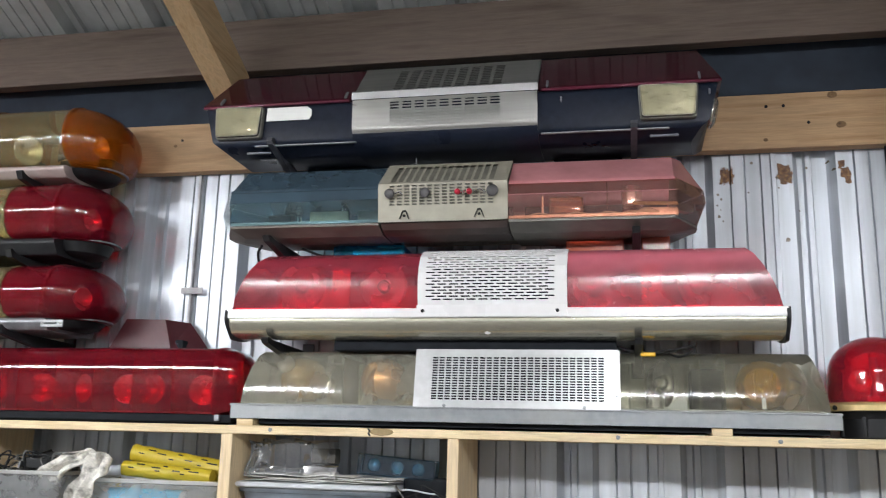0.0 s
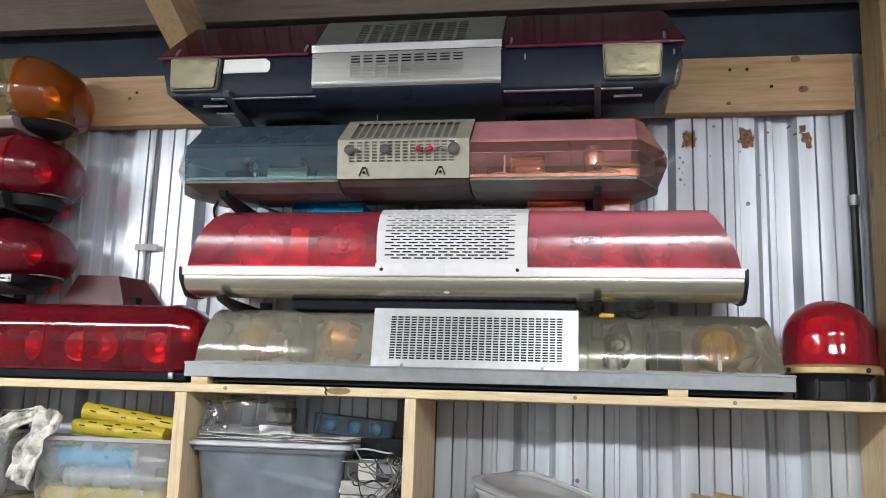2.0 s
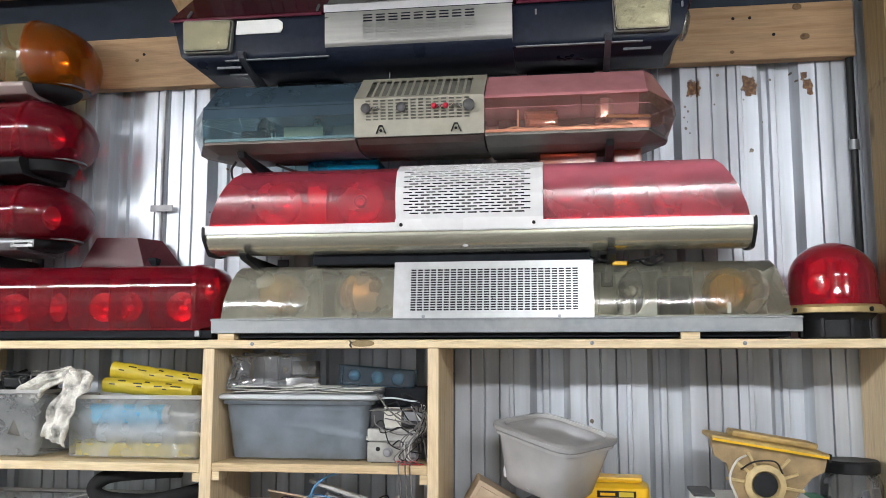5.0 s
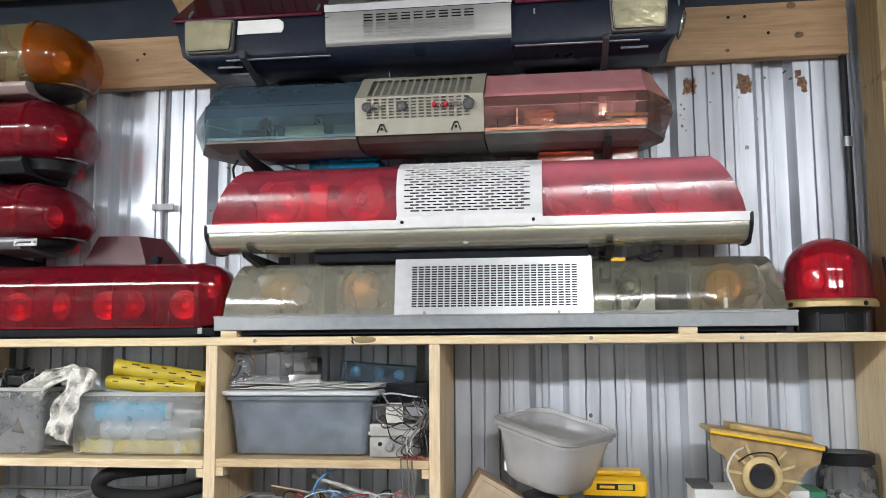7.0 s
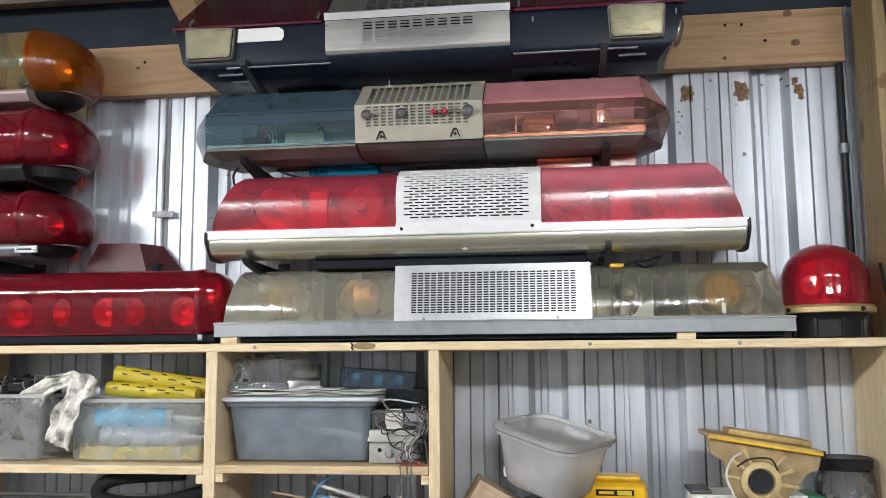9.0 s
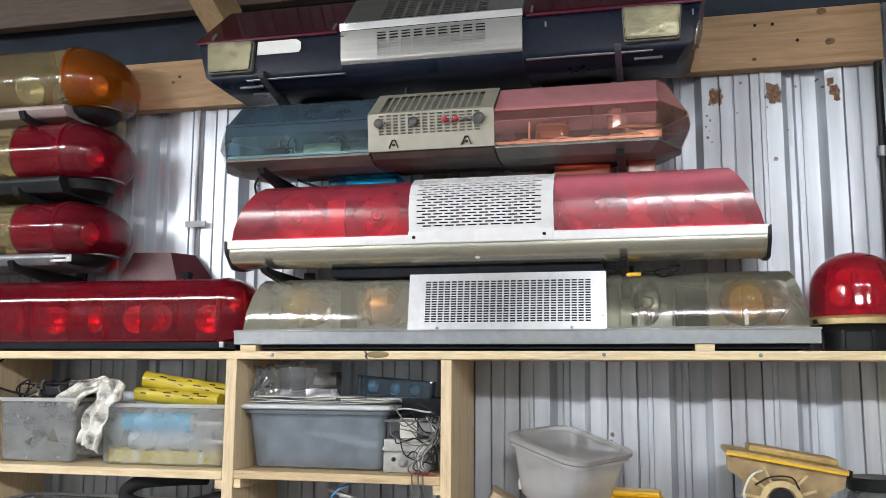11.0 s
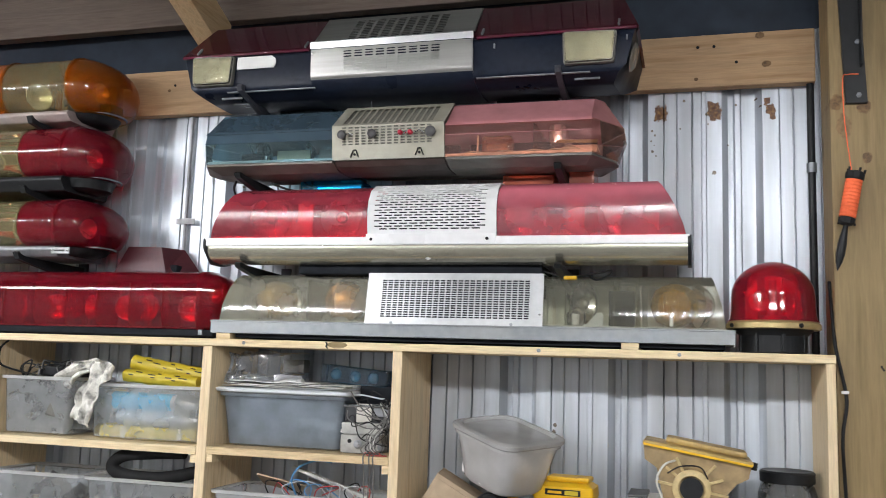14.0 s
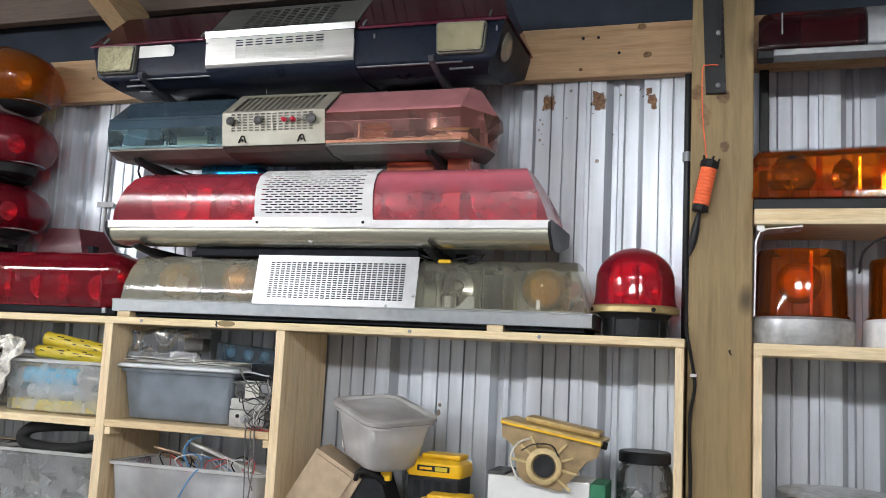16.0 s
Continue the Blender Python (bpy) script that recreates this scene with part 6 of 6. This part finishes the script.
part("cone", loft([[(x * s, y, 0.118 + (z - 0.118) * s2) for x, z in faces] for y, s, s2 in ((-0.035, 1.0, 1.0), (-0.022, 1.0, 1.0), (-0.012, 0.97, 0.84), (0.09, 0.9, 0.7))]), OLD_DULL, ob, "ribbed yellow cone body")
part("rim", box(-0.118, 0.118, -0.045, 0.1, 0.1185, 0.13, 0.006, None, None, 3), OLD_YELLOW, ob, "flat mounting rim")
part("rim_edge", box(-0.116, 0.116, -0.0475, -0.0455, 0.119, 0.124, 0.0005), YELLOW_TOOL, ob)
part("back_plate", box(-0.07, 0.105, 0.0, 0.08, 0.1305, 0.144, 0.005), OLD_YELLOW, ob)
own = bmesh.new()
loft([[Vector((r * math.cos(a), y, r * math.sin(a))) for a in [2 * math.pi * k / 28 for k in range(28)]] for r, y in ((0.041, -0.034), (0.041, -0.044), (0.036, -0.047), (0.029, -0.047), (0.026, -0.04), (0.025, -0.02))], own)
own.transform(Matrix.Translation((0.0, 0, 0.046)))
part("port_ring", own, OLD_PALE, ob, "raised port ring", 40)
part("port", revolve([(0.0245, 0), (0.0245, 0.002)], (0, -0.0405, 0.046), None, 24, pose(0, 0, 0, 90)), BLACK, ob)
for a in (-60, -35, 35, 62, 90, 120, -90):
    part("rib", box(-0.003, 0.003, -0.041, -0.034, 0.04, 0.078 if abs(a) > 85 else 0.07 if abs(a) > 50 else 0.073, 0.001, None, Matrix.Translation((0, 0, 0.046)) @ pose(0, 0, 0, 0, a, 0) ), OLD_PALE, ob)
part("wire", tube(bend([(-0.04, -0.03, 0.1), (-0.065, -0.055, 0.085), (-0.075, -0.06, 0.05), (-0.06, -0.058, 0.02), (-0.05, -0.055, 0.003)]), 0.0025, None, 6), PAPER, ob)
part("wire", tube(bend([(0.03, -0.045, 0.075), (0.01, -0.055, 0.097), (-0.03, -0.055, 0.09), (-0.055, -0.055, 0.07)]), 0.0018, None, 6), RUBBER, ob)
for x in (0.121,):
    part("bolt", revolve([(0.007, 0.112), (0.007, 0.128), (0.001, 0.129)], (x, -0.02, 0), None, 8), RUBBER, ob)
# jar of hardware
ob = thing("jar", (0.535, 2.03, 1.0), "clear plastic jar of small hardware with a black lid", "jar")
part("glass", revolve([(0.055, 0.12), (0.062, 0.125), (0.064, 0.14), (0.064, 0.27), (0.058, 0.288), (0.052, 0.295)], (0.535, 2.03, 1.0), None, 32), CLEAR_PLASTIC, ob, "", 40)
part("lid", revolve([(0.058, 0.2955), (0.06, 0.297), (0.06, 0.318), (0.056, 0.322), (0.05, 0.321), (0.001, 0.321)], (0.535, 2.03, 1.0), None, 32), BLACK, ob, "black screw lid", 40)
part("stand", box(0.475, 0.598, 1.97, 2.09, 1.0005, 1.119, 0.004), JUNK_DARK, ob)
for k in range(46):
    a, rr, z = rnd.uniform(0, 6.28), 0.055 * math.sqrt(rnd.random()), rnd.uniform(1.13, 1.245)
    s = rnd.uniform(0.005, 0.011)
    part("fitting", box(-s, s, -s * 0.6, s * 0.6, -s * 0.5, s * 0.5, 0.001, None, pose(0.535 + rr * math.cos(a), 2.03 + rr * math.sin(a), z, rnd.uniform(0, 180), rnd.uniform(0, 180), 0)), rnd.choice((STEEL_GREY, CASE_WHITE, JUNK_DARK, CHROME)), ob)

# beyond the post
ob = thing("pot_lid", (0.95, 2.03, 1.0), "shallow round metal lid on a stack of tins", "lid")
part("lid", revolve([(0.12, 0.255), (0.125, 0.257), (0.125, 0.262), (0.11, 0.266), (0.03, 0.272), (0.001, 0.272)], (0.95, 2.035, 1.0), None, 40), ZINC, ob, "", 40)
part("tin", revolve([(0.1, 0.0005), (0.1, 0.254)], (0.95, 2.035, 1.0), None, 32), STEEL_GREY, ob, "", 40)

# on the post
ob = thing("post_strap", (0.69, 1.93, 2.2), "black steel strap bolted to the post", "strap")
part("strap", loft([[(x, y, z) for x, y in ((0.655 + dx, 1.925), (0.7 + dx, 1.925), (0.7 + dx, 1.9375), (0.655 + dx, 1.9375))] for dx, z in ((0.008, 2.148), (0.006, 2.2), (-0.002, 2.4), (-0.006, 2.7))]), BLACK, ob)
part("web", box(0.694, 0.698, 1.9, 1.925, 2.23, 2.7, 0.001), BLACK, ob)
for z in (2.165, 2.29):
    part("bolt", revolve([(0.006, 0), (0.006, 0.004), (0.002, 0.006)], (0.69, 1.925, z), None, 6, pose(0, 0, 0, 90)), STEEL_GREY, ob)
ob = thing("line_winder", (0.665, 1.9, 1.92), "orange twine wound on a black winder, hung from a bracket", "winder")
part("twine", tube(bend([(0.69, 1.922, 2.213), (0.668, 1.918, 2.212), (0.656, 1.915, 2.2), (0.657, 1.91, 2.1), (0.667, 1.905, 1.99)]), 0.0014, None, 6), ORANGE_LINE, ob)
m = pose(0.664, 1.905, 1.925, 0, 11, 0)
part("top_hub", revolve([(0.017, 0.042), (0.02, 0.046), (0.02, 0.058), (0.013, 0.062), (0.001, 0.063)], (0, 0, 0), None, 10, m), RUBBER, ob)
part("winding", revolve([(0.017, -0.042)] + [(0.017 + 0.0012 * (k % 2), -0.042 + 0.004 * k) for k in range(22)] + [(0.016, 0.0415)], (0, 0, 0), None, 18, m), ORANGE_LINE, ob, "orange wound twine", 30)
part("lower_hub", revolve([(0.01, -0.06), (0.017, -0.056), (0.018, -0.044), (0.014, -0.0425)], (0, 0, 0), None, 10, m), RUBBER, ob)
part("handle", revolve([(0.005, -0.0605), (0.0065, -0.075), (0.0095, -0.1), (0.0095, -0.125), (0.007, -0.142), (0.001, -0.162)][::-1], (0, 0, 0), None, 12, m), BLACK, ob, "black pointed handle", 60)
for a in range(5):
    q = 2 * math.pi * a / 5
    part("prong", tube([m @ Vector((0.017 * math.cos(q), 0.017 * math.sin(q), 0.058)), m @ Vector((0.019 * math.cos(q), 0.019 * math.sin(q), 0.068))], 0.0025, None, 6), RUBBER, ob)
    part("prong", tube([m @ Vector((0.015 * math.cos(q), 0.015 * math.sin(q), -0.05)), m @ Vector((0.018 * math.cos(q), 0.018 * math.sin(q), -0.058))], 0.0025, None, 6), RUBBER, ob)
ob = thing("cable", (0.63, 1.92, 1.4), "black cable running down beside the post", "cable")
part("cable", tube(bend([(0.628, 1.99, 1.75), (0.628, 1.955, 1.66), (0.629, 1.93, 1.6), (0.64, 1.926, 1.54), (0.648, 1.925, 1.48), (0.638, 1.925, 1.4), (0.642, 1.925, 1.25), (0.64, 1.925, 1.0), (0.64, 1.925, 0.6)]), 0.0038, None, 8), RUBBER, ob, "", 60)
part("tie", box(0.638, 0.652, 1.917, 1.931, 1.5, 1.507, 0.001), WHITE, ob)
ob = thing("conduit", (0.615, 2.14, 1.2), "thin dark conduit with pale couplings beside the post", "conduit")
part("pipe", tube([(0.616, 2.142, 0.0), (0.616, 2.142, 2.266)], 0.009, None, 12), BLACK, ob, "", 60)
for z in (2.05, 1.2):
    part("coupling", tube([(0.616, 2.142, z - 0.012), (0.616, 2.142, z + 0.012)], 0.0125, None, 12), ALLOY, ob, "", 60)
# Plain black upright box on the wall, from the shelf to the girt.
ob = thing("conduit", (0.8, 2.14, 1.9), "black square upright strip on the wall beyond the post", "conduit")
part("pipe", box(0.787, 0.81, 2.135, 2.158, 1.8765, 2.267, 0.003), BLACK, ob)
ob = thing("white_bracket", (0.8, 1.95, 1.8), "bent white metal sheet under the wall shelf", "bracket")
part("bend", loft([[(x, y, z) for y in (1.918, 1.99)] for x, z in ((0.77, 1.64), (0.772, 1.803), (0.78, 1.825), (0.795, 1.833), (0.87, 1.84))], None, False, False), WHITE, ob)
ob.children[0].modifiers.new("thickness", "SOLIDIFY").thickness = 0.003
ob = thing("cable", (1.05, 2.0, 1.85), "thin black cable loop over an amber beacon", "cable")
part("cable", tube(bend([(0.985, 1.95, 1.74), (0.99, 1.93, 1.78), (1.02, 1.925, 1.81), (1.08, 1.93, 1.822), (1.12, 1.95, 1.81)]), 0.0025, None, 8), RUBBER, ob)

# behind the round-ended bars
DULL_STRIP = surface("dull_strip", (0.46, 0.465, 0.48), 0.6, 0.1, 0.15, 40, 0.1, (0.15, 0.14, 0.14), 0.6, spec=0.2)
ob = thing("slotted_strip", (-1.125, 2.155, 1.6), "narrow dull metal strip on the wall with a pale clip", "strip")
part("strip", box(-1.151, -1.145, 2.152, 2.1625, 1.62, 2.267, 0.001), DULL_STRIP, ob)
part("clip", box(-1.175, -1.112, 2.148, 2.1515, 1.93, 1.948, 0.001), DULL_STRIP, ob)

# loose cables round the brackets
ob = thing("cable", (-0.83, 1.95, 1.99), "loose black cables hanging behind the bars", "cable")
part("cable", tube(bend([(-0.84, 1.9, 2.0), (-0.862, 1.93, 1.985), (-0.87, 1.98, 1.96), (-0.86, 2.05, 1.93), (-0.84, 2.13, 1.9)]), 0.003, None, 6), RUBBER, ob)
part("cable", tube(bend([(-0.76, 1.95, 2.003), (-0.72, 1.97, 1.99), (-0.68, 2.0, 1.985), (-0.64, 2.03, 1.965)]), 0.003, None, 6), RUBBER, ob)
ob = thing("cable", (0.1, 1.98, 1.76), "loose black cables under the red and white bar", "cable")
part("cable", tube(bend([(-0.02, 1.96, 1.77), (0.0, 1.95, 1.762), (0.05, 1.95, 1.755), (0.1, 1.95, 1.762), (0.145, 1.96, 1.772)]), 0.0025, None, 6), RUBBER, ob)
part("cable", tube(bend([(0.145, 1.95, 1.772), (0.135, 1.945, 1.757), (0.11, 1.95, 1.748), (0.09, 1.96, 1.757)]), 0.0025, None, 6), RUBBER, ob)
part("connector", box(0.03, 0.062, 1.945, 1.958, 1.748, 1.757, 0.002), YELLOW_TOOL, ob, "small yellow connector")

# nails, knots' screws and a burnt notch on the timber
ob = thing("nail", (0.65, 1.935, 1.55), "bent nail in the post", "nail")
part("shank", tube(bend([(0.722, 1.938, 1.562), (0.72, 1.93, 1.56), (0.724, 1.926, 1.552)]), 0.002, None, 6), RUBBER, ob)
for x, z in ((-0.79, 1.574), (-0.02, 1.575), (0.3, 1.574)):
    ob = thing("screw", (x, 1.904, z), "small bright screw head in the shelf edge", "screw", "shelf screws")
    part("head", revolve([(0.0045, 0), (0.0045, 0.002), (0.001, 0.003)], (x, 1.9048, z), None, 10, pose(0, 0, 0, 90)), ALLOY, ob)
for x, z in ((0.44, 2.33), (0.385, 2.375), (0.345, 2.375), (-1.2, 2.36)):
    ob = thing("nail", (x, 2.128, z), "dark nail head in the girt", "nail", "girt nails")
    part("head", revolve([(0.004, 0), (0.004, 0.0015), (0.001, 0.002)], (x, 2.1278, z), None, 8, pose(0, 0, 0, 90)), RUBBER, ob)
ob = thing("board_knot", (-0.53, 1.9, 1.574), "dark broken knot in the shelf board's edge", "knot")
part("knot", revolve([(0.008, 0), (0.007, 0.0012), (0.001, 0.0016)], (-0.53, 1.905, 1.575), None, 14, pose(0, 0, 0, 90) @ Matrix.Diagonal((3.4, 1, 1, 1))), POST_WOOD, ob)
part("split", loft([[(-0.563 + dx, y, z) for dx, z in ((0, 1.582), (0.004, 1.576), (0.001, 1.571), (0.006, 1.565), (0.009, 1.565), (0.006, 1.572), (0.008, 1.577), (0.004, 1.582))] for y in (1.9035, 1.9052)]), RUBBER, ob)
